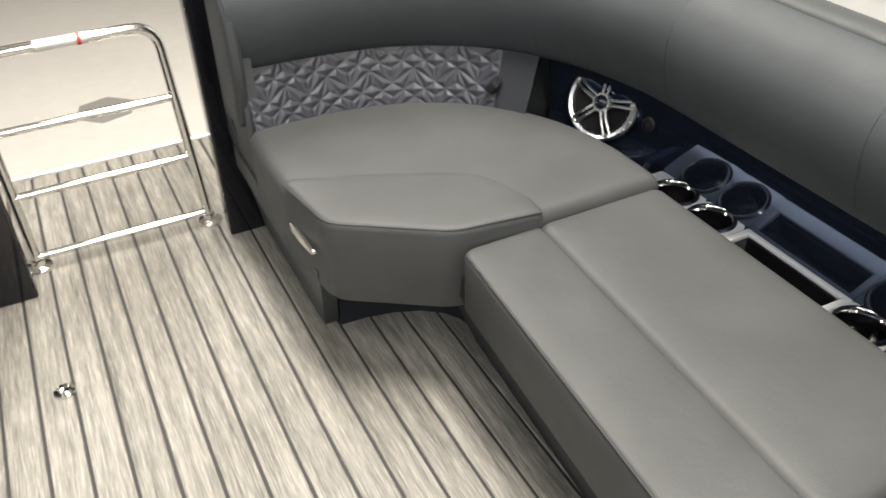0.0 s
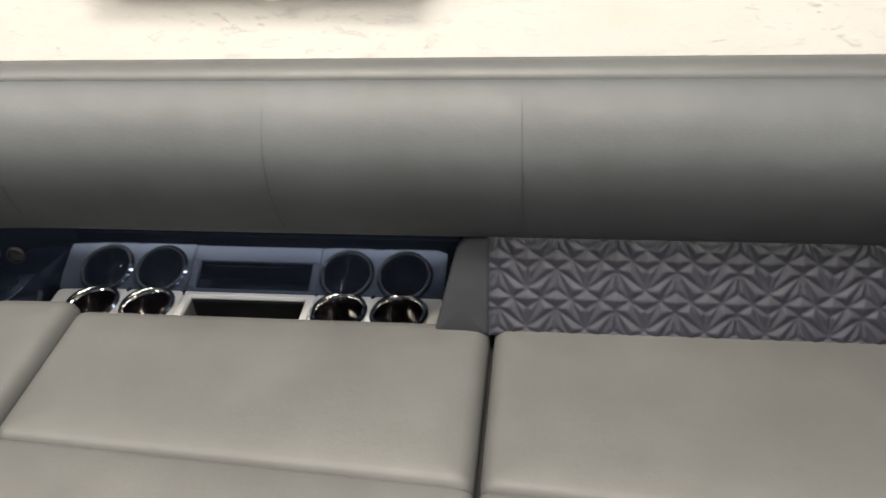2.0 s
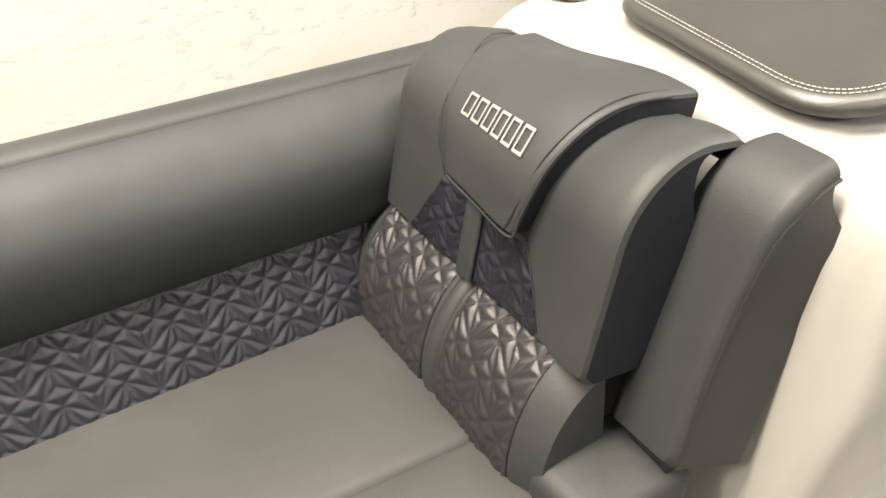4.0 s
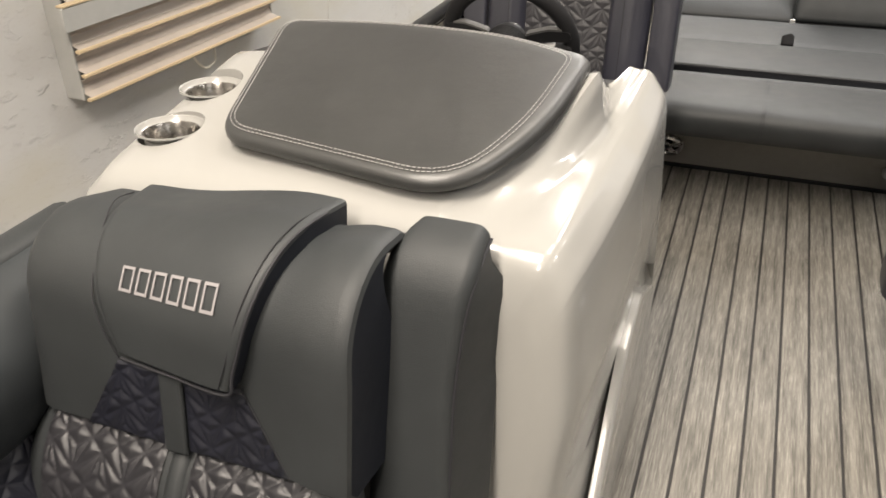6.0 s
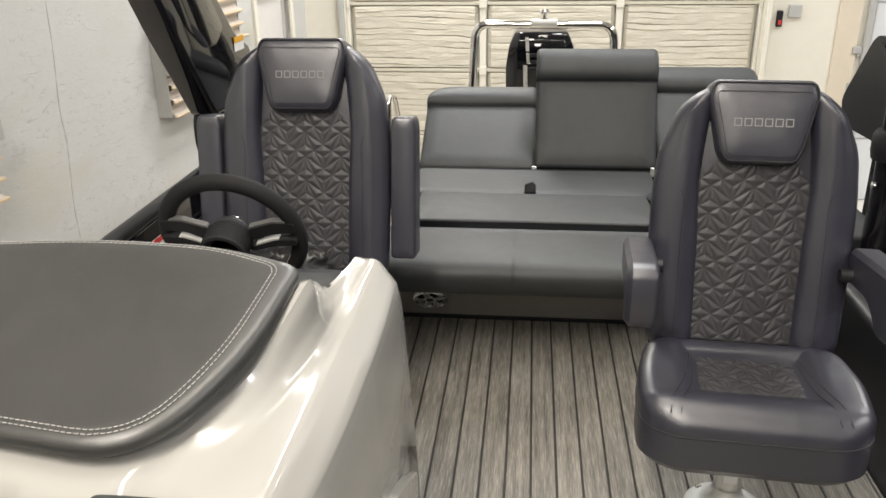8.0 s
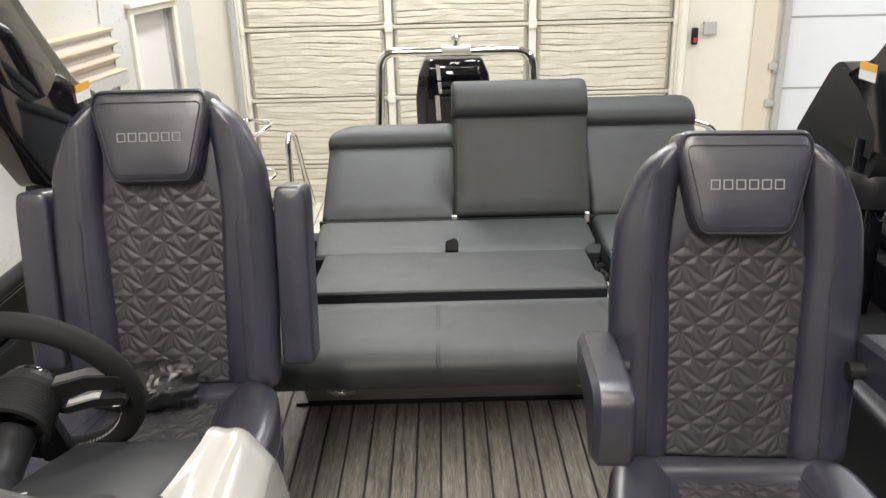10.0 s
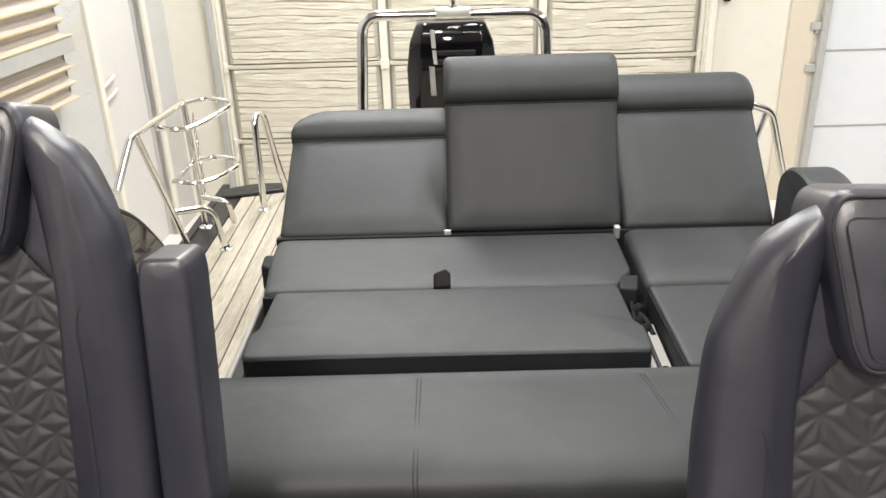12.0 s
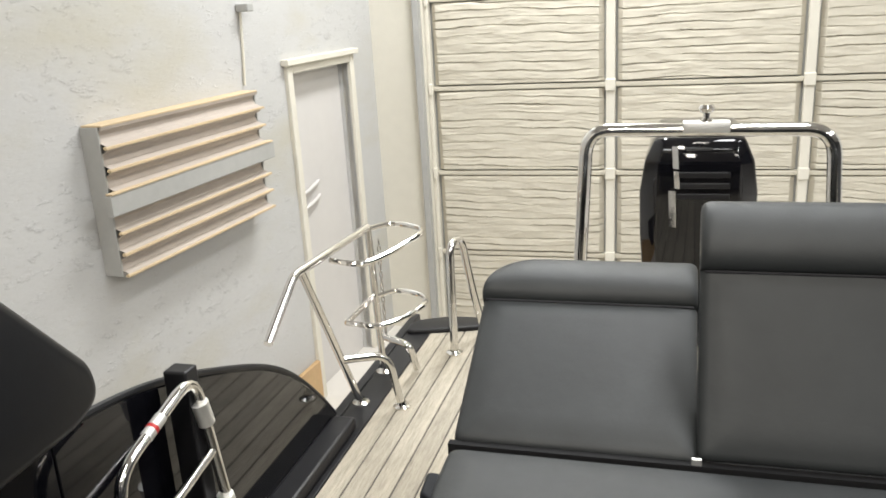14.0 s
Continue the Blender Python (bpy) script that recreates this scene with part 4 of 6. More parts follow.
part("seam", tube(smooth_line([LB @ (over_head(Vector((u - 0.014, v - 0.452, -0.0015)))) for u, v in ((0.098, 0.376), (0.110, 0.41), (0.131, 0.475), (0.144, 0.525), (0.154, 0.565), (0.158, 0.61))], 5), 0.0009, 5), THREAD_D, head)
for pts in (((-0.090, 0.362), (-0.122, 0.45), (-0.153, 0.56), (-0.17, 0.62)), ((-0.088, 0.362), (-0.162, 0.236)), ((0.113, 0.362), (0.184, 0.236))):
    part("seam", tube(smooth_line([LB @ (over_head(Vector((u - 0.014, v - 0.452, 0.0)), 0.452) if v > 0.43 else Vector((u, v, 0.0185))) for u, v in pts], 5), 0.0011, 5), THREAD_D, lback)


def lean_place(u0, v0):
    return lambda u, v, d: LB @ Vector((u0 + u, v0 + v, 0.0178 + d))


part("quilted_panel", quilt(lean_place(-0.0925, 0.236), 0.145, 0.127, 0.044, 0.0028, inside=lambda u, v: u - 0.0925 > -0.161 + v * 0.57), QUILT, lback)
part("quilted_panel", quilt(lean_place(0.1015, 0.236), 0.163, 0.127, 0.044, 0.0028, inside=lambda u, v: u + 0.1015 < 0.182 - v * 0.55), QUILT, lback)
part("centre_strip", slab(round_poly(rect(-0.019, 0.019, 0.230, 0.364), 0.004), 0.012, 0.026, 0.005, 0), VINYL, lback, m=LB)
# lower roll with two quilted fields


def lum_pt(u, v, d):
    """The bulging lower roll: v from 0 at the seat to 1 under the back pad."""
    a = radians(-20 + 100 * v)
    r = 0.125 + d
    return Vector((-0.89 + u, 1.640 - r * math.cos(a) * 0.95 + 0.02 * v, 0.455 + r * math.sin(a) * 1.45))


def lum_body(u0, u1, d):
    bm = bmesh.new()
    g = []
    for j in range(15):
        row = []
        for i in range(13):
            f = i / 12
            e = min(f, 1 - f) * (u1 - u0)
            q = 0.0 if e > 0.02 else -0.02 * (1 - math.sqrt(max(0.0, 1 - (1 - e / 0.02) ** 2)))
            row.append(bm.verts.new(lum_pt(u0 + (u1 - u0) * f, j / 14, d + q)))
        g.append(row)
    for j in range(14):
        for i in range(12):
            bm.faces.new((g[j][i], g[j][i + 1], g[j + 1][i + 1], g[j + 1][i]))
    for i in (0, 12):
        c = bm.verts.new((-0.89 + (u0 if i == 0 else u1), 1.66, 0.45))
        for j in range(14):
            bm.faces.new((c, g[j][i], g[j + 1][i]))
    return bm


part("lumbar_roll", lum_body(-0.285, 0.268, 0.0), VINYL, lback)
part("quilted_panel", quilt(lambda u, v, d: lum_pt(-0.132 + u, v / 0.26, 0.002 + d), 0.215, 0.26, 0.048, 0.0030), QUILT_LIT, lback)
part("quilted_panel", quilt(lambda u, v, d: lum_pt(0.118 + u, v / 0.26, 0.002 + d), 0.190, 0.26, 0.048, 0.0030), QUILT_LIT, lback)
part("centre_strip", lum_body(-0.021, 0.021, 0.006), VINYL, lback)


word_mark(0.176, 0.028, lback, THREAD_L, LB, lambda p: over_head(p + Vector((-0.004, 0.012, 0))))
LA = Matrix(((1, 0, 0, -0.89), (0, math.sin(0.22), -math.cos(0.22), 1.700), (0, math.cos(0.22), math.sin(0.22), 0.478), (0, 0, 0, 1)))
arm = back_cushion("arm_pad", rolled([(0.246, 0.0), (0.376, 0.0), (0.371, 0.25), (0.380, 0.36), (0.388, 0.42), (0.384, 0.475), (0.276, 0.475), (0.256, 0.42), (0.248, 0.36)], 0.370, 0.080, 0.003, 0.024, 0.018, 0.105, 0.026, wall=True), LA, VINYL, "")
part("piping", tube(smooth_line([LA @ Vector(p) for p in ((0.375, 0.006, 0.006), (0.372, 0.12, 0.013), (0.371, 0.25, 0.013), (0.379, 0.36, 0.013), (0.384, 0.405, 0.001), (0.386, 0.437, -0.028), (0.385, 0.452, -0.060))], 5), 0.0026, 6), THREAD_D, arm)
part("hinge", join(box(-0.60, -0.525, 1.690, 1.702, 0.462, 0.482, 0.003), tube([(-0.60, 1.694, 0.480), (-0.525, 1.694, 0.480)], 0.006, 8)), SATIN, lback, smooth=False)
part("arm_block", slab(round_poly([(-0.655, 1.535), (-0.500, 1.54), (-0.512, 1.745), (-0.665, 1.745), (-0.672, 1.64)], 0.03), 0.10, 0.470, 0.03, 0.006), VINYL, lback, "low vinyl arm block")

# ---- helm console ----
console = thing("helm_console", "glossy white moulded helm console with a padded black top", "console")


def flow(rows, n):
    """Rows of numbers joined by a smooth curve, n steps each."""
    out, k = [], len(rows)
    for i in range(k - 1):
        p0, p1, p2, p3 = rows[max(i - 1, 0)], rows[i], rows[i + 1], rows[min(i + 2, k - 1)]
        for s in range(n):
            t = s / n
            out.append(tuple(0.5 * (2 * b + (c - a) * t + (2 * a - 5 * b + 4 * c - d) * t * t + (3 * b - a - 3 * c + d) * t ** 3) for a, b, c, d in zip(p0, p1, p2, p3)))
    return out + [rows[-1]]


def con_section(y, zt, xi, zi, xc, zc, xr, full=True):
    """A cross section: hull side, top, edge beside the pad, hollow shoulder, chamfer, inboard side."""
    if full:
        left = [(-1.262, 0.02), (-1.266, zt - 0.16), (-1.250, zt - 0.05), (-1.205, zt - 0.010), (-1.10, zt), (-0.80, zt + 0.002), (xi - 0.05, zt + (zi - zt) * 0.55)]
    else:
        left = [(xi - 0.001 * k, 0.02 + (zi - 0.06) * k / 6) for k in range(7)]
    d = zi - zc
    right = [(xi, zi), (xi + 0.007, zi - 0.004 * min(1.0, d / 0.09) - d * 0.12), (xi + (xc - xi) * 0.32, zc + d * 0.42), (xi + (xc - xi) * 0.55, zc + d * 0.17), (xi + (xc - xi) * 0.8, zc + d * 0.04 + 0.002), (xc, zc),
             (xc + (xr - xc) * 0.2, zc - 0.006), (xr - 0.002, zc - 0.050), (xr + 0.003, zc - 0.075), (xr + 0.014, max(0.3, zc - 0.26) if zc > 0.5 else zc * 0.7), (xr - 0.008, 0.36 if zc > 0.5 else zc * 0.5), (xr - 0.004, 0.30 if zc > 0.5 else zc * 0.4), (xr + 0.004, 0.02)]
    return [(x, y - (max(0.0, 0.93 - z) * 0.05 if full else 0), z) for x, z in left + right]


SPINE = [(1.862, 0.800, -0.60, 0.792, -0.470, 0.780, -0.440), (1.872, 0.865, -0.60, 0.860, -0.445, 0.842, -0.408), (1.893, 0.897, -0.60, 0.893, -0.430, 0.874, -0.394), (1.935, 0.912, -0.60, 0.904, -0.425, 0.884, -0.386),
        (2.02, 0.926, -0.545, 0.918, -0.425, 0.886, -0.379), (2.12, 0.942, -0.500, 0.938, -0.425, 0.887, -0.373), (2.22, 0.962, -0.474, 0.978, -0.424, 0.889, -0.369), (2.294, 0.974, -0.457, 1.006, -0.422, 0.893, -0.367), (2.33, 0.975, -0.459, 0.992, -0.421, 0.893, -0.366)]
WING = [(2.334, 0.9, -0.459, 0.990, -0.421, 0.893, -0.366), (2.37, 0.9, -0.461, 0.970, -0.420, 0.893, -0.366), (2.41, 0.9, -0.466, 0.945, -0.419, 0.894, -0.366), (2.46, 0.9, -0.467, 0.926, -0.418, 0.897, -0.366), (2.53, 0.9, -0.462, 0.916, -0.415, 0.906, -0.366),
        (2.585, 0.9, -0.452, 0.918, -0.409, 0.913, -0.367), (2.615, 0.9, -0.450, 0.917, -0.409, 0.912, -0.368), (2.65, 0.9, -0.450, 0.895, -0.411, 0.890, -0.370), (2.70, 0.9, -0.450, 0.815, -0.412, 0.805, -0.372), (2.76, 0.9, -0.450, 0.640, -0.413, 0.625, -0.374), (2.80, 0.9, -0.450, 0.40, -0.414, 0.385, -0.376), (2.82, 0.9, -0.450, 0.15, -0.414, 0.14, -0.376)]
secs = [con_section(*k) for k in flow(SPINE, 3)] + [con_section(*k, full=False) for k in flow(WING, 3)]


def dense(s):
    out = []
    for a, b in zip(s, s[1:]):
        out += [tuple(Vector(a).lerp(Vector(b), t)) for t in (0.0, 0.28, 0.72)]
    return out + [s[-1]]


shell = part("shell", loft([dense(s) for s in secs]), GEL, console)
CUPS = [(-1.160, 2.022, 0.925), (-1.178, 2.180, 0.944)]
# holes for the cups
for cx, cy, cz in CUPS:
    cm = bpy.data.meshes.new("cutter")
    cb = lathe([(0.0, 0.08), (0.061, 0.08), (0.061, -0.085), (0.0, -0.085)], 40)
    cb.transform(Matrix.Translation((cx, cy, cz)))
    bmesh.ops.recalc_face_normals(cb, faces=cb.faces)
    cb.to_mesh(cm)
    cb.free()
    co = new("cutter", cm)
    bo = shell.modifiers.new("hole", "BOOLEAN")
    bo.operation, bo.object, bo.solver = "DIFFERENCE", co, "EXACT"
    bpy.context.view_layer.update()
    done = bpy.data.meshes.new_from_object(shell.evaluated_get(bpy.context.evaluated_depsgraph_get()))
    shell.modifiers.clear()
    shell.data = done
    bpy.data.objects.remove(co)
    done.materials.clear()
    done.materials.append(GEL)
    done.set_sharp_from_angle(angle=radians(38))
LD = [(1.98, 0.04), (2.62, 0.04), (2.70, 0.34), (2.56, 0.42), (2.40, 0.50), (2.26, 0.46), (2.02, 0.20)]
SIDEM = Matrix(((0, 0, 1, -0.368), (1, 0, 0, 0), (0, 1, 0, 0), (0, 0, 0, 1)))
part("locker_door", prism(round_poly(LD, 0.04), 0.0, 0.022, 0.006, 3), GEL, console, "white moulded locker door", m=SIDEM)
PADM = Matrix.Translation((0, 2.12, 0.976)) @ Euler((radians(12.4), radians(0.6), 0)).to_matrix().to_4x4() @ Matrix.Translation((0, -2.12, 0))
pad_out = round_poly([(-1.018, 1.957), (-0.580, 1.903), (-0.492, 2.09), (-0.468, 2.318), (-0.62, 2.366), (-0.85, 2.376), (-1.100, 2.342)], [0.06, 0.15, 0.10, 0.03, 0.15, 0.2, 0.05], 6)
pad = part("top_pad", slab(pad_out, -0.020, 0.010, 0.018, 0.003, soft=0.03), PADV, console, "padded black vinyl top with pale double stitching", m=PADM)
stitch_out = round_poly([(-1.008, 1.970), (-0.588, 1.921), (-0.520, 2.09), (-0.498, 2.303), (-0.62, 2.350), (-0.85, 2.361), (-1.085, 2.329)], [0.05, 0.13, 0.10, 0.03, 0.15, 0.2, 0.045], 6)
for d in (0.001, 0.008):
    line = inset(stitch_out if area(stitch_out) > 0 else stitch_out[::-1], d)
    dense_line = []
    for i in range(len(line)):
        a, b = line[i - 1], line[i]
        L = math.dist(a, b)
        k = max(1, int(L / 0.0085 + 0.5))
        for s in range(k):
            q = Vector(a).lerp(Vector(b), s / k)
            far = min(seg_far(q.x, q.y, *pad_out[e - 1], *pad_out[e]) for e in range(len(pad_out)))
            dense_line.append(Vector((q.x, q.y, min(0.0133, 0.0105 + max(0.0, far - 0.012) * 0.155))))
    st = bmesh.new()
    for i, p in enumerate(dense_line):
        q = dense_line[(i + 1) % len(dense_line)]
        if (q - p).length < 0.002:
            continue
        e = (q - p).normalized()
        s_ = Vector((-e.y, e.x, 0)) * 0.0007
        q2 = p + (q - p) * 0.68
        top = Vector((0, 0, 0.0010))
        vs = [st.verts.new(v) for v in (p - s_, q2 - s_, q2 + s_, p + s_, p - s_ * 0.5 + top, q2 - s_ * 0.5 + top, q2 + s_ * 0.5 + top, p + s_ * 0.5 + top)]
        for f in ((4, 5, 6, 7), (0, 1, 5, 4), (1, 2, 6, 5), (2, 3, 7, 6), (3, 0, 4, 7)):
            st.faces.new([vs[j] for j in f])
    tagged(part("stitching", st, THREAD, pad, "pale double stitching", smooth=False, m=PADM), kind="stuff")
for cx, cy, cz in CUPS:
    tl = Euler((radians(-2), 0, 0)).to_matrix().to_4x4()
    rim = part("moulded_rim", lathe([(0.0625, -0.004), (0.0622, -0.0005), (0.060, -0.0015), (0.057, -0.008), (0.053, -0.012), (0.050, -0.014), (0.049, -0.03)]), GEL, console, m=Matrix.Translation((cx, cy, cz)) @ tl)
    part("steel_cup", lathe([(0.0515, -0.014), (0.0515, -0.010), (0.0495, -0.0085), (0.0475, -0.011), (0.045, -0.07), (0.004, -0.074), (0.004, -0.076), (0.047, -0.074)]), CUPST, rim, m=Matrix.Translation((cx, cy, cz)) @ tl)
dash = part("dash", loft([[(-1.24, y, 0.05), (-1.24, y, z - 0.02), (-1.18, y, z), (-0.52, y, z), (-0.47, y, z - 0.02), (-0.47, y, 0.05)] for y, z in ((2.36, 0.96), (2.43, 0.955), (2.50, 0.90), (2.62, 0.80), (2.68, 0.70))]), SATIN, console, "dark instrument dash")
part("dash_top", loft([[(-0.665, y, 0.30), (-0.665, y, z - 0.012), (-0.653, y, z), (-0.475, y, z), (-0.463, y, z - 0.008), (-0.463, y, 0.30)] for y, z in ((2.37, 0.955), (2.45, 0.935), (2.56, 0.902), (2.65, 0.872), (2.69, 0.850), (2.71, 0.78), (2.72, 0.58))]), SHELL, console, "dark grey dash top beside the wheel")
for pts in (((-1.06, 2.372), (-0.86, 2.425), (-0.66, 2.365)), ((-0.98, 2.43), (-0.78, 2.372), (-0.60, 2.43))):
    part("stitching", tube(smooth_line([(x, y, 0.9625 if y < 2.40 else 0.9595) for x, y in pts], 6), 0.0010, 5), THREAD, dash, "pale crossed stitching")
part("helm_ledge", slab(round_poly(rect(-0.955, -0.775, 2.56, 2.72), 0.03), 0.70, 0.888, 0.02, 0), GEL, console)
drink_holder(-0.868, 2.640, 0.888, console, 0.043)
part("warning_label", box(-0.055, 0.055, -0.03, 0.03, 0, 0.001), WHITE, console, "white label with a red strip", smooth=False, m=pose(-1.2385, 3.352, 0.604, 90, 0, 90) @ Matrix.Scale(1.45, 4))
part("red_strip", box(-0.055, 0.055, 0.017, 0.03, 0.0012, 0.002), RED, console, smooth=False, m=pose(-1.2385, 3.352, 0.604, 90, 0, 90) @ Matrix.Scale(1.45, 4))
# wheel
wheel = thing("steering_wheel", "black soft-rim steering wheel with grey metal spokes", "steering wheel")
SPOKEG = plain("spoke_grey", (0.085, 0.084, 0.082), 0.45)
WM = Matrix.Translation((-0.749, 2.745, 0.907)) @ Euler((radians(-69), 0, 0)).to_matrix().to_4x4() @ Euler((0, 0, math.pi)).to_matrix().to_4x4()
HM = WM @ Matrix.Translation((0, 0.010, 0.012))
ringp = [(0.147 * math.cos(a), 0.147 * math.sin(a), 0) for a in (2 * math.pi * k / 48 for k in range(48))]
part("rim", tube(ringp, 0.0185, 14, True), RUBBER, wheel, m=WM)
part("hub", lathe([(0.030, 0.004), (0.034, -0.002), (0.034, -0.016), (0.046, -0.020), (0.049, -0.030)] + [(0.050 + 0.0001 * k - 0.0011 * (k % 2), -0.033 - 0.0028 * k) for k in range(19)] + [(0.052, -0.090), (0.046, -0.092), (0.044, -0.075), (0.030, -0.074)], 36), RUBBER, wheel, "ribbed black hub collar", m=HM)
part("hub_ring", lathe([(0.036, -0.006), (0.040, -0.008), (0.041, -0.017), (0.038, -0.020)]), SATIN, wheel, "satin hub ring", m=HM)
part("horn_cap", lathe([(0.002, 0.006), (0.030, 0.006), (0.034, 0.001), (0.0345, -0.008), (0.030, -0.008)]), BLACK, wheel, m=HM)
part("column", lathe([(0.075, -0.27), (0.062, -0.20), (0.046, -0.165), (0.034, -0.15), (0.032, -0.08)]), SATIN, wheel, m=WM)
for sx in (-1, 1):
    up = [(sx * 0.030, 0.006), (sx * 0.048, 0.034), (sx * 0.100, 0.052), (sx * 0.147, 0.052), (sx * 0.150, 0.026), (sx * 0.095, 0.022), (sx * 0.060, 0.004)]
    lo = [(sx * 0.036, -0.012), (sx * 0.062, -0.004), (sx * 0.105, 0.012), (sx * 0.150, 0.014), (sx * 0.150, -0.002), (sx * 0.10, -0.005), (sx * 0.05, -0.022)]
    sp = part("spoke", prism(round_poly(up, 0.008), -0.020, 0.0, 0.004), RUBBER, wheel, m=WM)
    part("spoke", prism(round_poly(lo, 0.008), -0.028, -0.006, 0.004), RUBBER, wheel, m=WM)
    part("metal_inlay", prism(round_poly([(sx * 0.055, -0.010), (sx * 0.058, -0.0005), (sx * 0.104, 0.0155), (sx * 0.112, 0.0155), (sx * 0.110, 0.010), (sx * 0.100, 0.009), (sx * 0.064, -0.005)], 0.002), -0.027, -0.010, 0.001), GALV, sp, "brushed grey inlay", m=WM)
    part("metal_inlay", prism(round_poly([(sx * 0.044, 0.034), (sx * 0.048, 0.0395), (sx * 0.100, 0.0565), (sx * 0.128, 0.0565), (sx * 0.128, 0.050), (sx * 0.100, 0.050), (sx * 0.050, 0.033)], 0.002), -0.019, -0.004, 0.001), SPOKEG, sp, "grey spoke edge", m=WM)
part("spoke", prism(round_poly([(-0.020, -0.03), (0.020, -0.03), (0.026, -0.148), (-0.026, -0.148)], 0.006), -0.024, -0.004, 0.004), SATIN, wheel, m=WM)
# zigzag stitching along the lower inside of the rim
zig = [(0.1300 * math.cos(a), 0.1300 * math.sin(a), (0.006 if i % 2 else -0.006) - 0.006) for i, a in enumerate(radians(200 + 140 * k / 90) for k in range(91))]
part("stitching", tube(zig, 0.0006, 4), THREAD_M, wheel, "pale zigzag stitching", m=WM)

# ---- captain's chairs ----
def cushion(outline, z0, top, r=0.03, seg=5):
    """A pad whose upper side follows a height function."""
    if area(outline) < 0:
        outline = outline[::-1]
    rings = [[(x, y, z0) for x, y in shrunk(outline, 0.02)], [(x, y, z0 + 0.025) for x, y in outline]]
    for k in range(seg + 1):
        a = math.pi / 2 * k / seg
        rings.append([(x, y, top(x, y) - r + r * math.sin(a)) for x, y in shrunk(outline, r * (1 - math.cos(a)))])
    for k in range(1, 15):
        rings.append([(x, y, top(x, y)) for x, y in shrunk(outline, r + 0.0165 * k)])
    return loft(rings)


def ease(a, b, x):
    t = max(0.0, min(1.0, (x - a) / (b - a)))
    return t * t * (3 - 2 * t)


def seat_top(x, y):
    """Bolsters along both sides that run out into the front roll."""
    side = 0.030 * ease(0.118, 0.175, abs(x)) * (1 - 0.55 * ease(-0.06, -0.25, y))
    front = 0.019 * ease(-0.135, -0.190, y)
    return 0.457 + max(side, front) - 0.030 * ease(-0.205, -0.285, y)


def chair(name, label, at, arms_up, turn=0.0, lift=0.018):
    t = thing(name, label, "chair", group="captain's chairs")
    T = pose(at[0], at[1], at[2] + lift, 0, 0, turn)
    TB = pose(*at, 0, 0, turn)
    BL = radians(10.5)
    # back frame: u across, v up the back, w forward
    B = T @ Matrix(((1, 0, 0, 0), (0, math.sin(BL), -math.cos(BL), 0.130), (0, math.cos(BL), math.sin(BL), 0.455), (0, 0, 0, 1)))
    o = [(-0.225, -0.02), (0.225, -0.02), (0.230, 0.20), (0.230, 0.40), (0.215, 0.540), (0.175, 0.640), (0.10, 0.670), (-0.10, 0.670), (-0.175, 0.640), (-0.215, 0.540), (-0.230, 0.40), (-0.230, 0.20)]
    back = part("backrest", slab(round_poly(o, 0.06), -0.055, 0.020, 0.035, 0.0), CHAIRV, t, m=B)
    for s in (-1, 1):
        w = [(s * 0.124, -0.01), (s * 0.248, -0.01), (s * 0.256, 0.20), (s * 0.257, 0.40), (s * 0.246, 0.530), (s * 0.202, 0.634), (s * 0.150, 0.676), (s * 0.112, 0.690), (s * 0.128, 0.56), (s * 0.138, 0.44), (s * 0.130, 0.30)]
        wing = part("side_bolster", slab(round_poly(w, 0.035), -0.014, 0.058, 0.040, 0.006, 0.03), CHAIRV, back, m=B)
        part("seam", tube(smooth_line([B @ Vector((s * 0.178, v, 0.0655)) for v in (0.03, 0.18, 0.32, 0.40)] + [B @ Vector((s * 0.205, 0.45, 0.058)), B @ Vector((s * 0.245, 0.47, 0.04))], 4), 0.0008, 5), THREAD_D, wing)
    part("quilted_panel", quilt(lambda u, v, d: B @ Vector((u, 0.012 + v, 0.026 + d + 0.010 * (1 - (u / 0.15) ** 2))), 0.284, 0.495, 0.054, 0.0023, 0.0024,
                                inside=lambda u, v: abs(u) < 0.132 + 0.009 * min(1, v / 0.3) and (v < 0.43 or abs(u) < 0.140 - (v - 0.43) * 0.75)), CHAIRQ, back, "star-quilted black vinyl")
    H = B @ pose(0, 0.487, 0.0, -6, 0, 0)
    hd = [(-0.086, 0.0), (0.086, 0.0), (0.104, 0.030), (0.138, 0.178), (0.124, 0.213), (-0.124, 0.213), (-0.138, 0.178), (-0.104, 0.030)]
    head = part("headrest", slab(round_poly(hd, [0.02, 0.02, 0.03, 0.03, 0.03, 0.03, 0.03, 0.03]), -0.045, 0.080, 0.022, 0.005), CHAIRV, back, m=H)
    ln = round_poly([(-0.080, 0.022), (0.080, 0.022), (0.118, 0.182), (-0.118, 0.182)], 0.015)
    part("seam", tube([H @ Vector((x, y, 0.0855)) for x, y in ln], 0.0009, 5, True), THREAD_D, head)
    part("piping", tube([H @ Vector((x, y, 0.0775)) for x, y in inset(round_poly(hd, 0.025), 0.008)], 0.0022, 6, True), THREAD_D, head)
    word_mark(0.148, 0.020, head, THREAD_M, H @ pose(0, 0.095, 0.0858))
    # seat: u across, runs forward along -y
    so = [(-0.245, 0.10), (-0.275, -0.08), (-0.268, -0.22), (-0.20, -0.272), (0.20, -0.272), (0.268, -0.22), (0.275, -0.08), (0.245, 0.10)]
    seat_line = round_poly(so, 0.07, 8)
    seat = part("seat", cushion(seat_line, 0.293, seat_top, 0.034), CHAIRV, t, m=T)
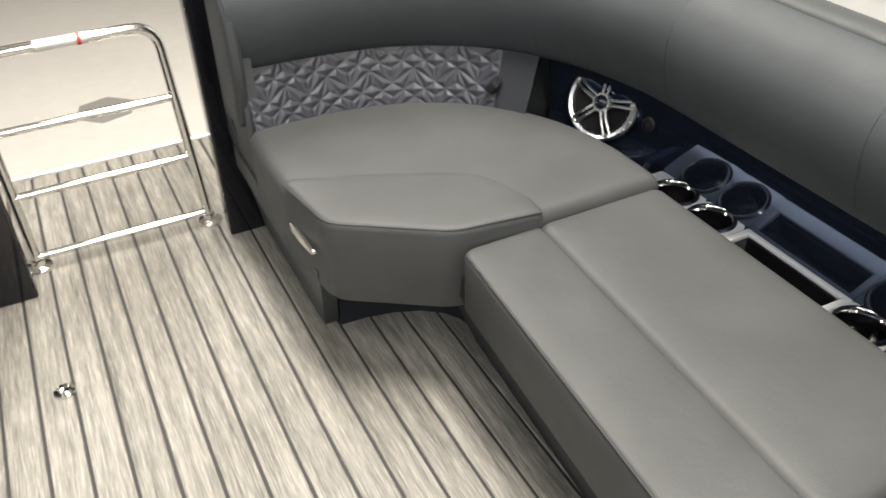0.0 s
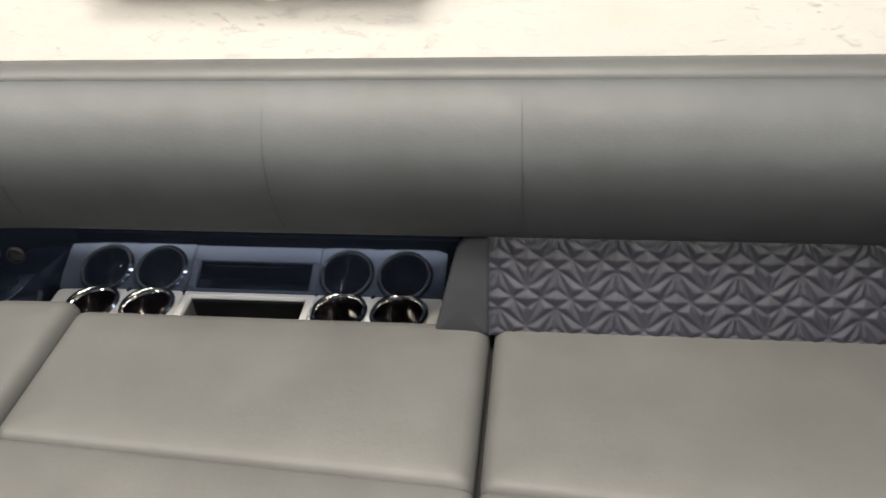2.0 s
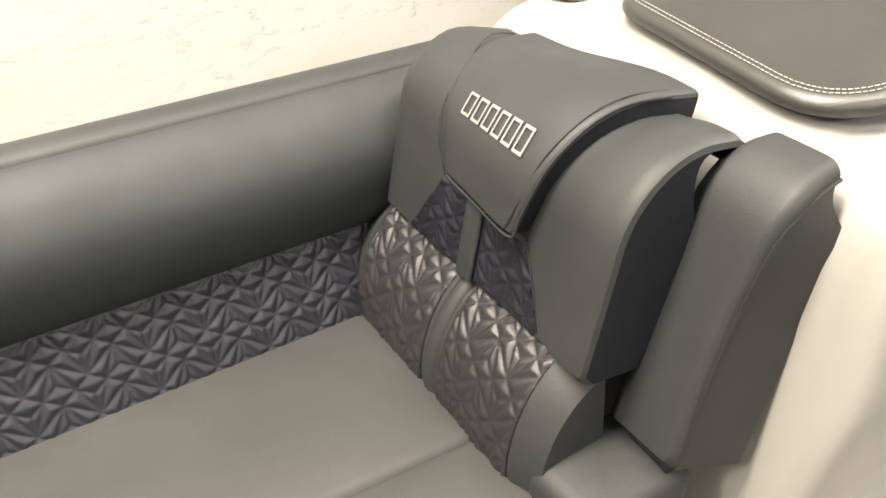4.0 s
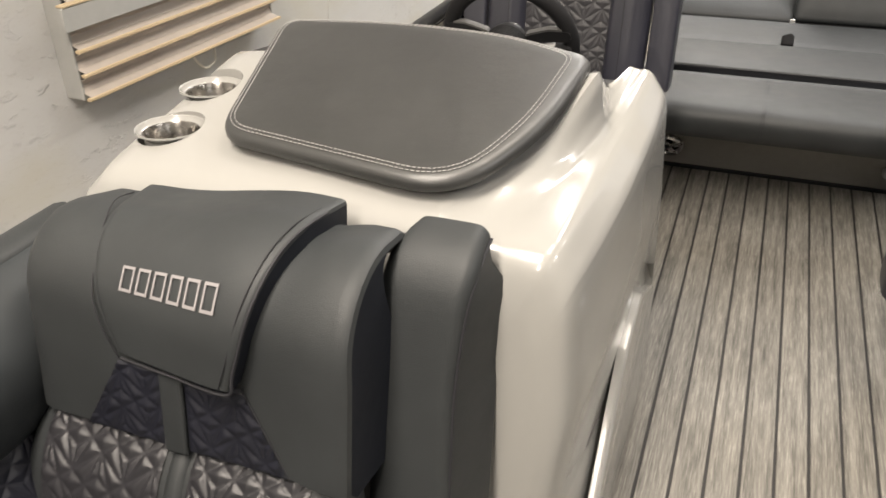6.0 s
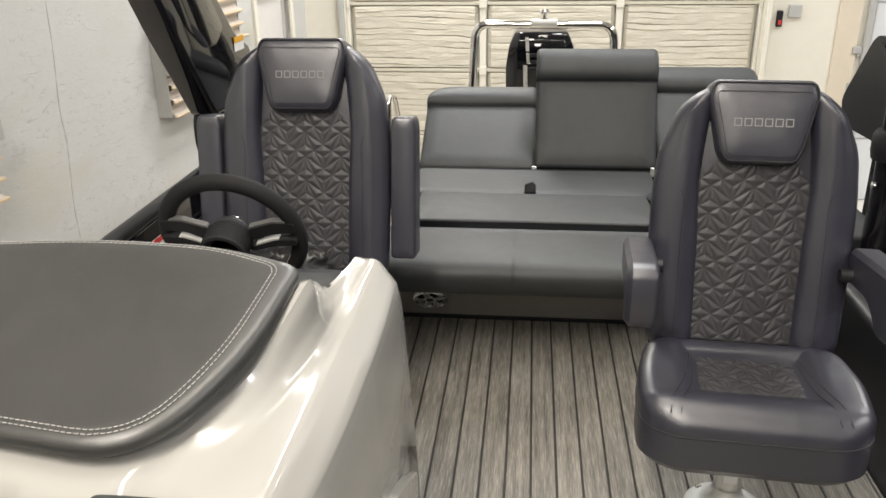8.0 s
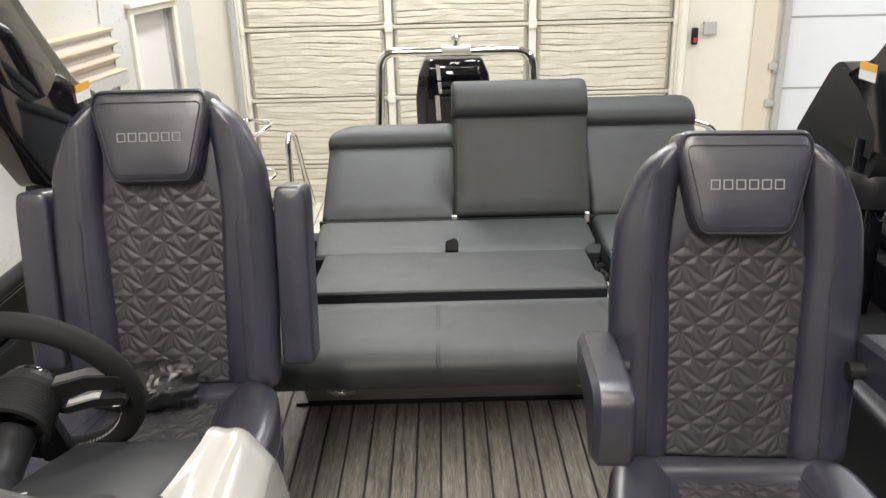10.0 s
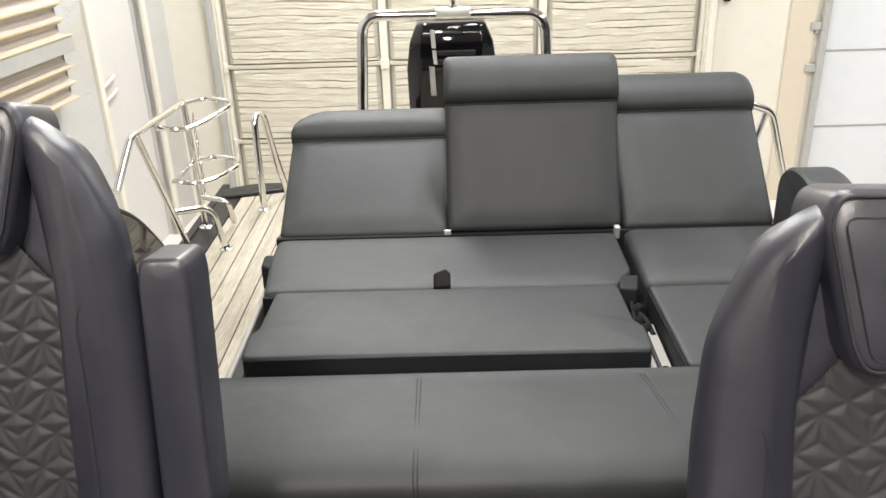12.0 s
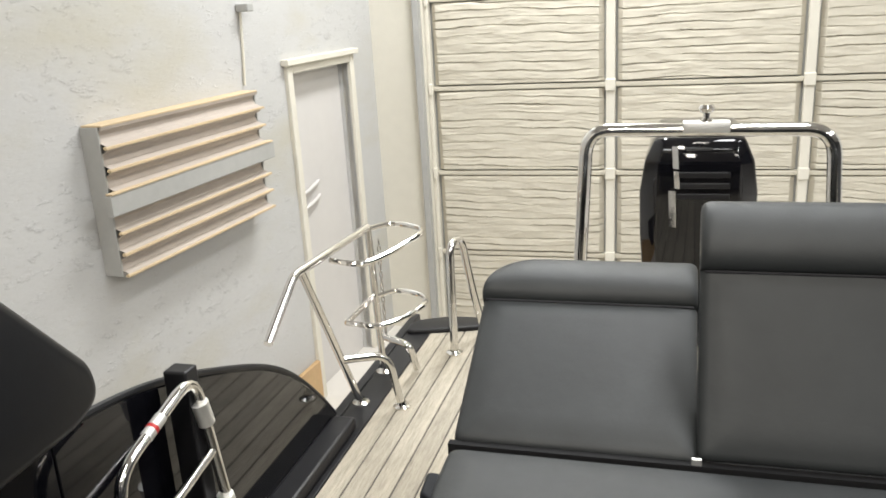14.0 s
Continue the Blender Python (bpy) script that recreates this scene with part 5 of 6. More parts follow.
    part("piping", tube([(x * 1.001, y * 1.002, 0.404) for x, y in seat_line], 0.0026, 6, True), THREAD_D, seat, m=T)
    for s in (-1, 1):
        for off in (0.0, 0.024):
            pts = [(s * (0.128 + 0.2 * off), 0.085), (s * (0.134 + 0.4 * off), -0.02), (s * (0.146 + 0.8 * off), -0.13), (s * (0.168 + off), -0.20), (s * (0.178 + off), -0.252)]
            part("seam", tube(smooth_line([(x, y, seat_top(x, y) + 0.0002) for x, y in pts], 5), 0.0012, 5), THREAD_D, seat, m=T)
    part("quilted_panel", quilt(lambda u, v, d: T @ Vector((u, -0.150 + v, 0.4572 + d * min(1.0, v / 0.02))), 0.256, 0.235, 0.054, 0.0025, 0.0026, inside=lambda u, v: abs(u) < 0.128 - v * 0.06), CHAIRQ, seat, m=None)
    part("under_frame", box(-0.16, 0.16, -0.17, 0.10, 0.268, 0.297, 0.006), SATIN, t, m=T, smooth=False)
    part("slide_lever", tube(bent([(-0.17, -0.05, 0.285), (-0.25, -0.06, 0.285), (-0.262, -0.14, 0.288)], 0.02), 0.007, 8), ALU, t, m=T)
    # arms
    for s in (-1, 1):
        if arms_up:
            A = B @ pose(s * 0.297, 0.258, -0.005)
            ao = [(-0.038, -0.205), (0.038, -0.205), (0.038, 0.19), (0.032, 0.222), (-0.032, 0.222), (-0.038, 0.19)]
            a_ = part("armrest", slab(round_poly(ao, 0.014), -0.055, 0.048, 0.010, 0.003), CHAIRV, t, "armrest folded up", m=A)
        else:
            A = T @ pose(s * 0.285, -0.060, 0.718, -8, 0, 0)
            side_o = [(-0.135, 0.045), (-0.140, -0.02), (-0.115, -0.095), (-0.07, -0.105), (0.02, -0.03), (0.21, -0.03), (0.21, 0.055), (-0.10, 0.06)]
            a_ = part("armrest", slab(round_poly(side_o, [0.022, 0.03, 0.03, 0.03, 0.05, 0.02, 0.02, 0.022]), -0.037, 0.037, 0.012, 0.002, 0.012), CHAIRV, t, "padded armrest folded down",
                      m=A @ Matrix(((0, 0, 1, 0), (1, 0, 0, 0), (0, 1, 0, 0), (0, 0, 0, 1))))
            part("arm_pivot", lathe([(0.018, 0), (0.018, 0.03), (0.004, 0.03)], 14), SATIN, a_, m=A @ pose(-s * 0.036, 0.16, -0.01, 0, -s * 90, 0))
    # pedestal
    part("column", lathe([(0.036, 0.03), (0.036, 0.29)], 24), ALU, t, m=TB)
    base = part("base_plate", lathe([(0.108, 0.0), (0.110, 0.006), (0.104, 0.012), (0.075, 0.026), (0.050, 0.050), (0.040, 0.075), (0.038, 0.085)], 40), ALU, t, "round brushed aluminium base plate", m=TB)
    for k in range(6):
        a = radians(60 * k + 15)
        part("bolt", lathe([(0.010, 0.0), (0.010, 0.005), (0.006, 0.008), (0.001, 0.008)], 10), CHROME, base, m=TB @ pose(0.090 * math.cos(a), 0.090 * math.sin(a), 0.0155))
    part("height_label", box(-0.018, 0.018, -0.0385, -0.0365, 0.115, 0.15), WHITE, base, "small white label", smooth=False, m=TB)
    return t


chair("companion_chair", "black vinyl captain's chair with armrests down on an aluminium pedestal", (0.462, 3.045, 0.0), False, -4.5, 0.003)
chair("helm_chair", "black vinyl captain's chair with armrests up behind the wheel", (-0.776, 3.290, 0.055), True)
part("riser", slab(round_poly(rect(-1.02, -0.52, 3.04, 3.54), 0.04), 0.0, 0.054, 0.01, 0), SATIN, bpy.data.objects["helm_chair"], "low dark plinth under the pedestal")

# ---- bag on the helm seat ----
bag = thing("plastic_bag", "crumpled black plastic bag with white print on the helm seat", "bag")
BAGM = pose(-0.812, 3.296, 0.594, 72, 0, 4)


def bag_point(u, v, side):
    """A point of the crumpled bag: u across, v up, front or back side."""
    q = Vector((u * 0.118, v * (0.058 - 0.012 * u * u), 0))
    fold = noise.noise(q * 15 + Vector((3.1, 0, 0))) + 0.35 * abs(noise.noise(q * 34))
    puff = (1 - u ** 4) * (1 - v ** 4)
    q.z = side * 0.036 * puff + (0.016 * puff + 0.004) * fold * (1 if side > 0 else 0.4)
    q.x += 0.010 * noise.noise(Vector((v * 3, 5.0, 1.0)))
    q.y += 0.010 * noise.noise(Vector((u * 4, 2.0, 7.0)))
    return q


bag_mesh = bmesh.new()
for side in (1, -1):
    rows = [[bag_mesh.verts.new(bag_point(-1 + i / 14, -1 + j / 9, side)) for i in range(29)] for j in range(19)]
    for j in range(18):
        for i in range(28):
            quad = (rows[j][i], rows[j][i + 1], rows[j + 1][i + 1], rows[j + 1][i])
            bag_mesh.faces.new(quad if side > 0 else quad[::-1])
bmesh.ops.remove_doubles(bag_mesh, verts=bag_mesh.verts, dist=0.0045)
film_bag = part("film", bag_mesh, BAGP, bag, smooth=False, m=BAGM)
for v0, u0, w in ((0.30, -0.70, 0.18), (0.08, -0.63, 0.22), (-0.16, -0.56, 0.22), (-0.38, -0.50, 0.22), (-0.58, -0.44, 0.16)):
    mark = box(-1, 1, -1, 1, 0, 1)
    bmesh.ops.subdivide_edges(mark, edges=mark.edges, cuts=2, use_grid_fill=True)
    for vt in mark.verts:
        z = vt.co.z
        vt.co = bag_point(u0 + 0.5 * w * vt.co.x + 0.05 * vt.co.y, v0 + 0.085 * vt.co.y, 1) + Vector((0, 0, 0.0005 + 0.0012 * z))
    part("print_bar", mark, WHITE, film_bag, "white print", smooth=False, m=BAGM)

# ---- stern bench ----
bench = thing("stern_bench", "charcoal vinyl stern bench with three adjustable backrests", "bench seat")
part("base_panel", loft([[(-0.62, 4.18, 0.004), (-0.62, 4.02, 0.22), (-0.62, 4.02, 0.30), (-0.62, 4.95, 0.30), (-0.62, 4.95, 0.004)], [(0.95, 4.18, 0.004), (0.95, 4.02, 0.22), (0.95, 4.02, 0.30), (0.95, 4.95, 0.30), (0.95, 4.95, 0.004)]]), GREYP, bench, "grey moulded base", smooth=False)
# added black boxes that keep the gaps under the pads dark as shade
part("tub", join(box(-0.60, 0.44, 4.10, 5.30, 0.302, 0.372), box(0.44, 0.96, 4.60, 5.20, 0.29, 0.372)), RUBBER, bench, smooth=False)
part("kick_strip", box(-0.66, 0.98, 4.160, 4.178, 0.0, 0.012), SATIN, bench, smooth=False)
for b in (box(-0.645, -0.628, 4.05, 4.95, 0.24, 0.372, 0.006), box(0.412, 0.43, 4.05, 4.60, 0.24, 0.385, 0.006)):
    part("shell_rim", b, GEL, bench, smooth=False)
NOSE = [(4.02, 0.318), (4.02, 0.445), (4.00, 0.4535), (3.90, 0.4585), (3.79, 0.4575), (3.712, 0.449), (3.677, 0.433), (3.664, 0.410), (3.670, 0.376), (3.691, 0.341), (3.735, 0.318), (3.85, 0.314)]
nose_line = [(p.x, p.y) for p in smooth_line([(a, b, 0) for a, b in NOSE], 3, True)]


def nose_ring(x, d):
    return [(x, 3.85 + (y - 3.85) * (1 - d / 0.18), 0.385 + (z - 0.385) * (1 - d / 0.07)) for y, z in nose_line]


fold = part("fold_out_pad", loft([nose_ring(x, d) for x, d in ((-0.655, 0.022), (-0.651, 0.010), (-0.643, 0.003), (-0.630, 0.0), (0.595, 0.0), (0.608, 0.003), (0.616, 0.010), (0.620, 0.022))]), VINYL, bench)
for dx in (-0.004, 0.004):
    part("seam", tube(smooth_line([(-0.150 + dx, 3.672, 0.37), (-0.150 + dx, 3.6635, 0.410), (-0.150 + dx, 3.676, 0.4335), (-0.150 + dx, 3.711, 0.4495), (-0.150 + dx, 3.85, 0.4585), (-0.150 + dx, 4.0, 0.4545)], 4), 0.0012, 5), THREAD_D, fold)
    part("seam", tube(smooth_line([(0.40 + dx, 3.672, 0.37), (0.40 + dx, 3.6635, 0.410), (0.398 + dx, 3.676, 0.4335), (0.395 + dx, 3.711, 0.4495), (0.375 + dx, 3.85, 0.4585), (0.355 + dx, 4.0, 0.4545)], 4), 0.0012, 5), THREAD_D, fold)
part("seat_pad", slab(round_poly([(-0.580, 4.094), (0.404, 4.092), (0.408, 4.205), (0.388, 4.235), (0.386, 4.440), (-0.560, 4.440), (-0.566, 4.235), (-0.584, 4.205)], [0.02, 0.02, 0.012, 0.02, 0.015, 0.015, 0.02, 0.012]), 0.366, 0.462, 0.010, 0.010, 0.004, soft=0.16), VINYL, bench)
# dark band over the same vinyl: the front face's shade as colour
part("gusset", loft([[(x, y, 0.368), (x, y - 0.002, 0.410), (x, y, z), (x, y + 0.008, z), (x, y + 0.008, 0.368)] for x, y, z in ((-0.582, 4.116, 0.449), (-0.576, 4.098, 0.450), (-0.562, 4.092, 0.4505), (-0.1, 4.0905, 0.4525), (0.385, 4.090, 0.4505), (0.400, 4.096, 0.450), (0.406, 4.114, 0.449))]), VINYL_D, bench, "front band, shade put into its colour")
part("seat_pad", slab(round_poly([(-0.600, 4.456), (0.39, 4.456), (0.45, 4.56), (0.455, 4.832), (-0.628, 4.838), (-0.625, 4.68)], [0.015, 0.015, 0.02, 0.015, 0.03, 0.05]), 0.375, 0.452, 0.018, 0.006), VINYL, bench)
part("piping", tube(smooth_line([(-0.574, 4.0965, 0.4525), (-0.45, 4.0935, 0.4545), (-0.1, 4.093, 0.4555), (0.27, 4.0925, 0.4545), (0.396, 4.0945, 0.4525)], 4), 0.0026, 6), THREAD_D, bench)
part("pull_strap", slab(round_poly([(-0.024, -0.03), (0.024, -0.03), (0.024, 0.012), (0.010, 0.026), (-0.024, 0.012)], 0.006), -0.02, 0.010, 0.008, 0), RUBBER, bench, "black pull strap", m=pose(-0.098, 4.470, 0.478, 50, 0, 0))


# added black strips: shade between the pads put in as dark pieces
for nm, b in (("gap_strip", box(-0.60, 0.388, 4.444, 4.458, 0.30, 0.440)), ("gap_strip", box(-0.64, 0.98, 4.863, 4.884, 0.30, 0.440)), ("gap_strip", box(0.475, 1.195, 4.432, 4.442, 0.30, 0.448)), ("gap_strip", box(-0.60, 0.40, 4.018, 4.110, 0.30, 0.368))):
    part(nm, b, RUBBER, bench, smooth=False)


def backrest(x0, x1, y0, z0, ang, length, roll, corner=(0.02, 0.02)):
    a = radians(ang)
    M = Matrix(((1, 0, 0, 0), (0, math.cos(a), -math.sin(a), y0), (0, math.sin(a), math.cos(a), z0), (0, 0, 0, 1)))
    b = part("backrest", slab(round_poly(rect(x0 + 0.001, x1 - 0.001, 0.0, length + 0.02), 0.02), -0.075, 0.010, 0.022, 0.008), VINYL, bench, m=M)
    # head roll: a fat lip that tucks in at the seam, its ends rounded, one end cut away in a curve
    sec = [(0.0, -0.070), (0.001, 0.002), (0.004, 0.022), (0.018, 0.038), (0.042, 0.046), (0.072, 0.043), (0.105, 0.031), (0.132, 0.010), (0.145, -0.020), (0.143, -0.050), (0.125, -0.072)]
    sec = [(p.x, p.y) for p in smooth_line([(v, w, 0) for v, w in sec], 3, True)]
    rings = []
    n = 26
    for k in range(n + 1):
        f = k / n
        f = 0.5 - 0.5 * math.cos(math.pi * f)
        x = x0 + (x1 - x0) * f
        hs = 1.0
        for c, d in ((corner[0], x - x0), (corner[1], x1 - x)):
            drop = min(c, roll * 0.8)
            reach = c * 1.15
            if d < reach:
                hs = min(hs, 1 - drop / roll * (1 - math.sqrt(max(0.0, 1 - (1 - d / reach) ** 2))))
        e = min(x - x0, x1 - x)
        th = 1.0 if e > 0.022 else 0.72 + 0.28 * math.sqrt(max(0.0, 1 - (1 - max(0.0, e) / 0.022) ** 2))
        rings.append([(x, length + 0.002 + v / 0.145 * roll * hs, -0.018 + (w + 0.018) * th) for v, w in sec])
    part("head_roll", loft(rings), VINYL, b, m=M)
    # real seam drawn overly thick: it also paints the crease shadow below the roll
    part("seam", tube([M @ Vector((x0 + 0.01, length, 0.011)), M @ Vector((x1 - 0.01, length, 0.011))], 0.0035, 6), THREAD_D, b)


backrest(-0.634, -0.076, 4.880, 0.440, 28.5, 0.432, 0.168, (0.12, 0.02))
backrest(-0.081, 0.487, 4.880, 0.445, 64.0, 0.415, 0.165)
backrest(0.491, 0.985, 4.880, 0.440, 43.5, 0.435, 0.165, (0.02, 0.05))
ch2 = part("chaise_pad", slab(round_poly([(0.470, 4.028), (1.20, 4.028), (1.20, 4.434), (0.470, 4.434)], 0.012), 0.30, 0.457, 0.010, 0.002), VINYL, bench)
part("chaise_pad", slab(round_poly([(0.466, 4.440), (1.20, 4.440), (1.20, 4.842), (0.482, 4.842)], 0.03), 0.30, 0.460, 0.026, 0.010), VINYL, bench)
# likewise dark bands put shade on the chaise's side and front
part("gusset", loft([[(0.4675, y, 0.305), (0.4665, y, 0.375), (0.4675, y, 0.444), (0.474, y, 0.444), (0.474, y, 0.305)] for y in (4.044, 4.24, 4.425)]), VINYL_D, ch2, "side band, shade put into its colour")
part("gusset", loft([[(x, 4.0255, 0.305), (x, 4.0245, 0.375), (x, 4.0255, 0.444), (x, 4.032, 0.444), (x, 4.032, 0.305)] for x in (0.484, 0.84, 1.19)]), VINYL_D, ch2, "front band, shade put into its colour")
part("side_arm", slab(round_poly([(4.30, 0.38), (4.92, 0.38), (4.92, 0.60), (4.84, 0.655), (4.72, 0.655), (4.55, 0.56), (4.30, 0.50)], [0.02, 0.02, 0.04, 0.05, 0.06, 0.1, 0.06]), 0.0, 0.14, 0.03, 0.004), VINYL, bench, m=Matrix(((0, 0, 1, 0.99), (1, 0, 0, 0), (0, 1, 0, 0), (0, 0, 0, 1))))
for b in (box(0.456, 0.474, 4.842, 4.866, 0.42, 0.462, 0.004), box(-0.092, -0.070, 4.866, 4.876, 0.42, 0.455, 0.002)):
    part("hinge_bracket", b, ALU, bench, smooth=False)
part("hinge_arm", loft([[(0.438, y, z), (0.460, y, z), (0.460, y, z - 0.05), (0.438, y, z - 0.05)] for y, z in ((4.03, 0.385), (4.20, 0.392), (4.32, 0.398), (4.365, 0.375))]), GEL, bench, "white moulded rim", smooth=False)
hinge = part("hinge", prism(round_poly([(4.33, 0.33), (4.46, 0.33), (4.47, 0.40), (4.43, 0.418), (4.39, 0.40), (4.335, 0.372)], 0.01), 0.418, 0.428, 0.003), RUBBER, bench, "black folding hinge", smooth=False, m=Matrix(((0, 0, 1, 0), (1, 0, 0, 0), (0, 1, 0, 0), (0, 0, 0, 1))))
for hy, hz in ((4.40, 0.405), (4.36, 0.392), (4.30, 0.398)):
    part("pivot", lathe([(0.014, -0.016), (0.015, 0.0), (0.012, 0.010), (0.005, 0.013), (0.001, 0.013)], 14), RUBBER, hinge, m=pose(0.440, hy, hz, 0, 40, 0))
part("link", tube([(0.432, 4.42, 0.392), (0.446, 4.34, 0.402), (0.450, 4.27, 0.396)], 0.007, 8), RUBBER, hinge)
for x0, y0, sgn in ((0.432, 4.10, 1), (-0.610, 4.06, -1)):
    part("steel_link", tube(smooth_line([(x0, y0 + 0.03, 0.372), (x0 + 0.012 * sgn, y0 + 0.012, 0.394), (x0 + 0.010 * sgn, y0 - 0.02, 0.398), (x0 - 0.004 * sgn, y0 - 0.045, 0.380)], 5), 0.0065, 8), CHROME, bench, "polished steel link")
part("side_flap", slab(round_poly([(0.392, 4.435), (0.440, 4.428), (0.462, 4.520), (0.400, 4.524)], 0.008), 0.36, 0.449, 0.008, 0), VINYL_D, bench)
part("side_flap", slab(round_poly([(-0.650, 4.66), (-0.590, 4.615), (-0.590, 4.74), (-0.655, 4.745)], 0.012), 0.35, 0.442, 0.012, 0), VINYL_D, bench)
for sx in (-0.485, 0.37):
    s2 = thing("bench_loudspeaker", "round loudspeaker with chrome spokes low in the bench base", "loudspeaker", group="loudspeakers in the bench base")
    speaker(s2, Matrix.Translation((sx, 4.072, 0.137)) @ Euler((radians(126.5), 0, 0)).to_matrix().to_4x4(), 0.068)

# ---- stern fittings ----
bar = thing("tow_bar", "polished steel tow arch with a ball on top", "tow bar")
part("arch", tube(bent([(-0.50, 6.20, 0.0), (-0.452, 6.25, 0.948), (0.382, 6.25, 0.940), (0.43, 6.20, 0.0)], 0.09, 7), 0.025, 14), CHROME, bar)
part("brace", tube([(-0.52, 6.05, 0.0), (-0.500, 6.17, 0.38)], 0.016, 10), CHROME, bar)
part("brace", tube([(0.45, 6.05, 0.0), (0.430, 6.17, 0.38)], 0.016, 10), CHROME, bar)
part("plate", box(-0.115, 0.045, 6.222, 6.278, 0.935, 0.975, 0.006), ALU, bar, "pale metal plate")
part("tow_ball", lathe([(0.022, 0), (0.012, 0.01), (0.012, 0.028), (0.026, 0.034), (0.030, 0.046), (0.022, 0.058), (0.004, 0.062)], 18), CHROME, bar, m=pose(-0.036, 6.25, 0.975))
eng = thing("outboard_engine", "glossy black outboard engine with faceted cowl", "outboard engine")


def eng_ring(z, w, y0, y1, ch):
    return [(-0.045 + a * 1.03, b, z) for a, b in ((-w + ch, y0), (w - ch, y0), (w, y0 + ch), (w * 0.96, y1 - ch), (w * 0.6, y1), (-w * 0.6, y1), (-w * 0.96, y1 - ch), (-w, y0 + ch))]


cowl = [eng_ring(-0.15, 0.17, 6.72, 7.20, 0.05), eng_ring(0.15, 0.205, 6.66, 7.28, 0.06), eng_ring(0.42, 0.222, 6.60, 7.30, 0.07), eng_ring(0.62, 0.225, 6.57, 7.28, 0.07), eng_ring(0.76, 0.205, 6.56, 7.24, 0.05),
        eng_ring(0.845, 0.170, 6.58, 7.16, 0.035), eng_ring(0.858, 0.155, 6.60, 7.12, 0.03)]
cw = part("cowl", bevel(loft(cowl), 0.008, 2), BLACK, eng)
for k in range(3):
    part("vent_slat", box(-0.13, 0.075, 6.556 + 0.004 * k, 6.572, 0.70 - k * 0.045, 0.725 - k * 0.045, 0.005), SATIN, cw, smooth=False)
# added bright blades that stand for reflections on the gloss cowl
for zz0, zz1, xx0, xx1 in ((0.74, 0.83, -0.150, -0.128), (0.66, 0.73, -0.142, -0.122), (0.50, 0.65, -0.160, -0.132)):
    part("glint_blade", loft([[(xx0, 6.566, zz1), (xx1, 6.552, zz1), (xx1 + 0.006, 6.552, zz0), (xx0 + 0.006, 6.566, zz0)], [(xx0, 6.553, zz1), (xx1, 6.540, zz1), (xx1 + 0.006, 6.540, zz0), (xx0 + 0.006, 6.553, zz0)]]), CHROME, cw, "bright blade for a reflection on the cowl", smooth=False)
part("side_badge", box(-0.256, -0.25, 6.75, 6.80, 0.45, 0.70, 0.002), YELLOW, cw, "ochre side stripe", smooth=False)
part("leg", box(-0.10, 0.05, 6.85, 7.10, -0.75, -0.14, 0.03), BLACK, eng)
part("bracket", box(-0.13, 0.07, 6.50, 6.90, -0.20, 0.10, 0.02), SATIN, eng)

ladder = thing("boarding_rail", "polished steel boarding rail with two looped handles on the swim deck", "boarding rail")
r_ = 0.0145
A, Bf, Cf = Vector((-1.255, 5.808, 0)), Vector((-1.091, 5.804, 0)), Vector((-1.257, 6.078, 0))
knee, top = Vector((-1.290, 5.452, 0.63)), Vector((-1.257, 6.03, 0.625))
part("rail", tube(bent([knee + Vector((0.0, -0.215, -0.140)), knee, top], 0.03), r_, 10), CHROME, ladder)
part("leg", tube([A, knee.lerp(top, 0.08)], r_, 10), CHROME, ladder)
part("leg", tube([Cf, top], r_, 10), CHROME, ladder)
part("rung", tube(bent([A.lerp(knee.lerp(top, 0.08), 0.36), Vector((-1.13, 5.80, 0.21)), Bf], 0.06), r_, 10), CHROME, ladder)
part("step", tube(bent([Cf + Vector((0, 0, 0.16)), Vector((-1.12, 6.02, 0.15)), Vector((-1.12, 6.09, 0.02))], 0.04), r_, 10), CHROME, ladder)
for z, s0 in ((0.615, 0.45), (0.34, 0.75)):
    p0 = Vector((-1.275, 5.70, z - 0.015)) if z > 0.5 else Vector((-1.265, 5.77, z))
    p1 = Vector((-1.257, 6.045, z))
    loop = smooth_line([p0, p0 + Vector((0.13, 0.02, -0.01)), Vector((-1.045, 5.93, z)), Vector((-1.06, 6.06, z)), p1 + Vector((0.08, 0.06, 0.005)), p1], 6)
    part("hand_loop", tube(loop, 0.0105, 8), CHROME, ladder)
part("brace", tube([Vector((-1.265, 5.77, 0.34)), Vector((-1.257, 6.05, 0.345))], 0.010, 8), CHROME, ladder)
for f in (A, Bf, Cf):
    part("foot", lathe([(0.034, 0.0), (0.033, 0.006), (0.020, 0.012), (0.016, 0.022)], 16), CHROME, ladder, m=Matrix.Translation(f))
chain = []
for k in range(16):
    c = Vector((-1.235, 6.075, 0.55 - k * 0.026))
    chain.append(tube([c + Vector((0.006 * math.cos(a) * (k % 2), 0.006 * math.cos(a) * (1 - k % 2), 0.016 * math.sin(a))) for a in (2 * math.pi * q / 8 for q in range(8))], 0.0028, 5, True))
part("chain", join(*chain), CHROME, ladder, "short steel chain")
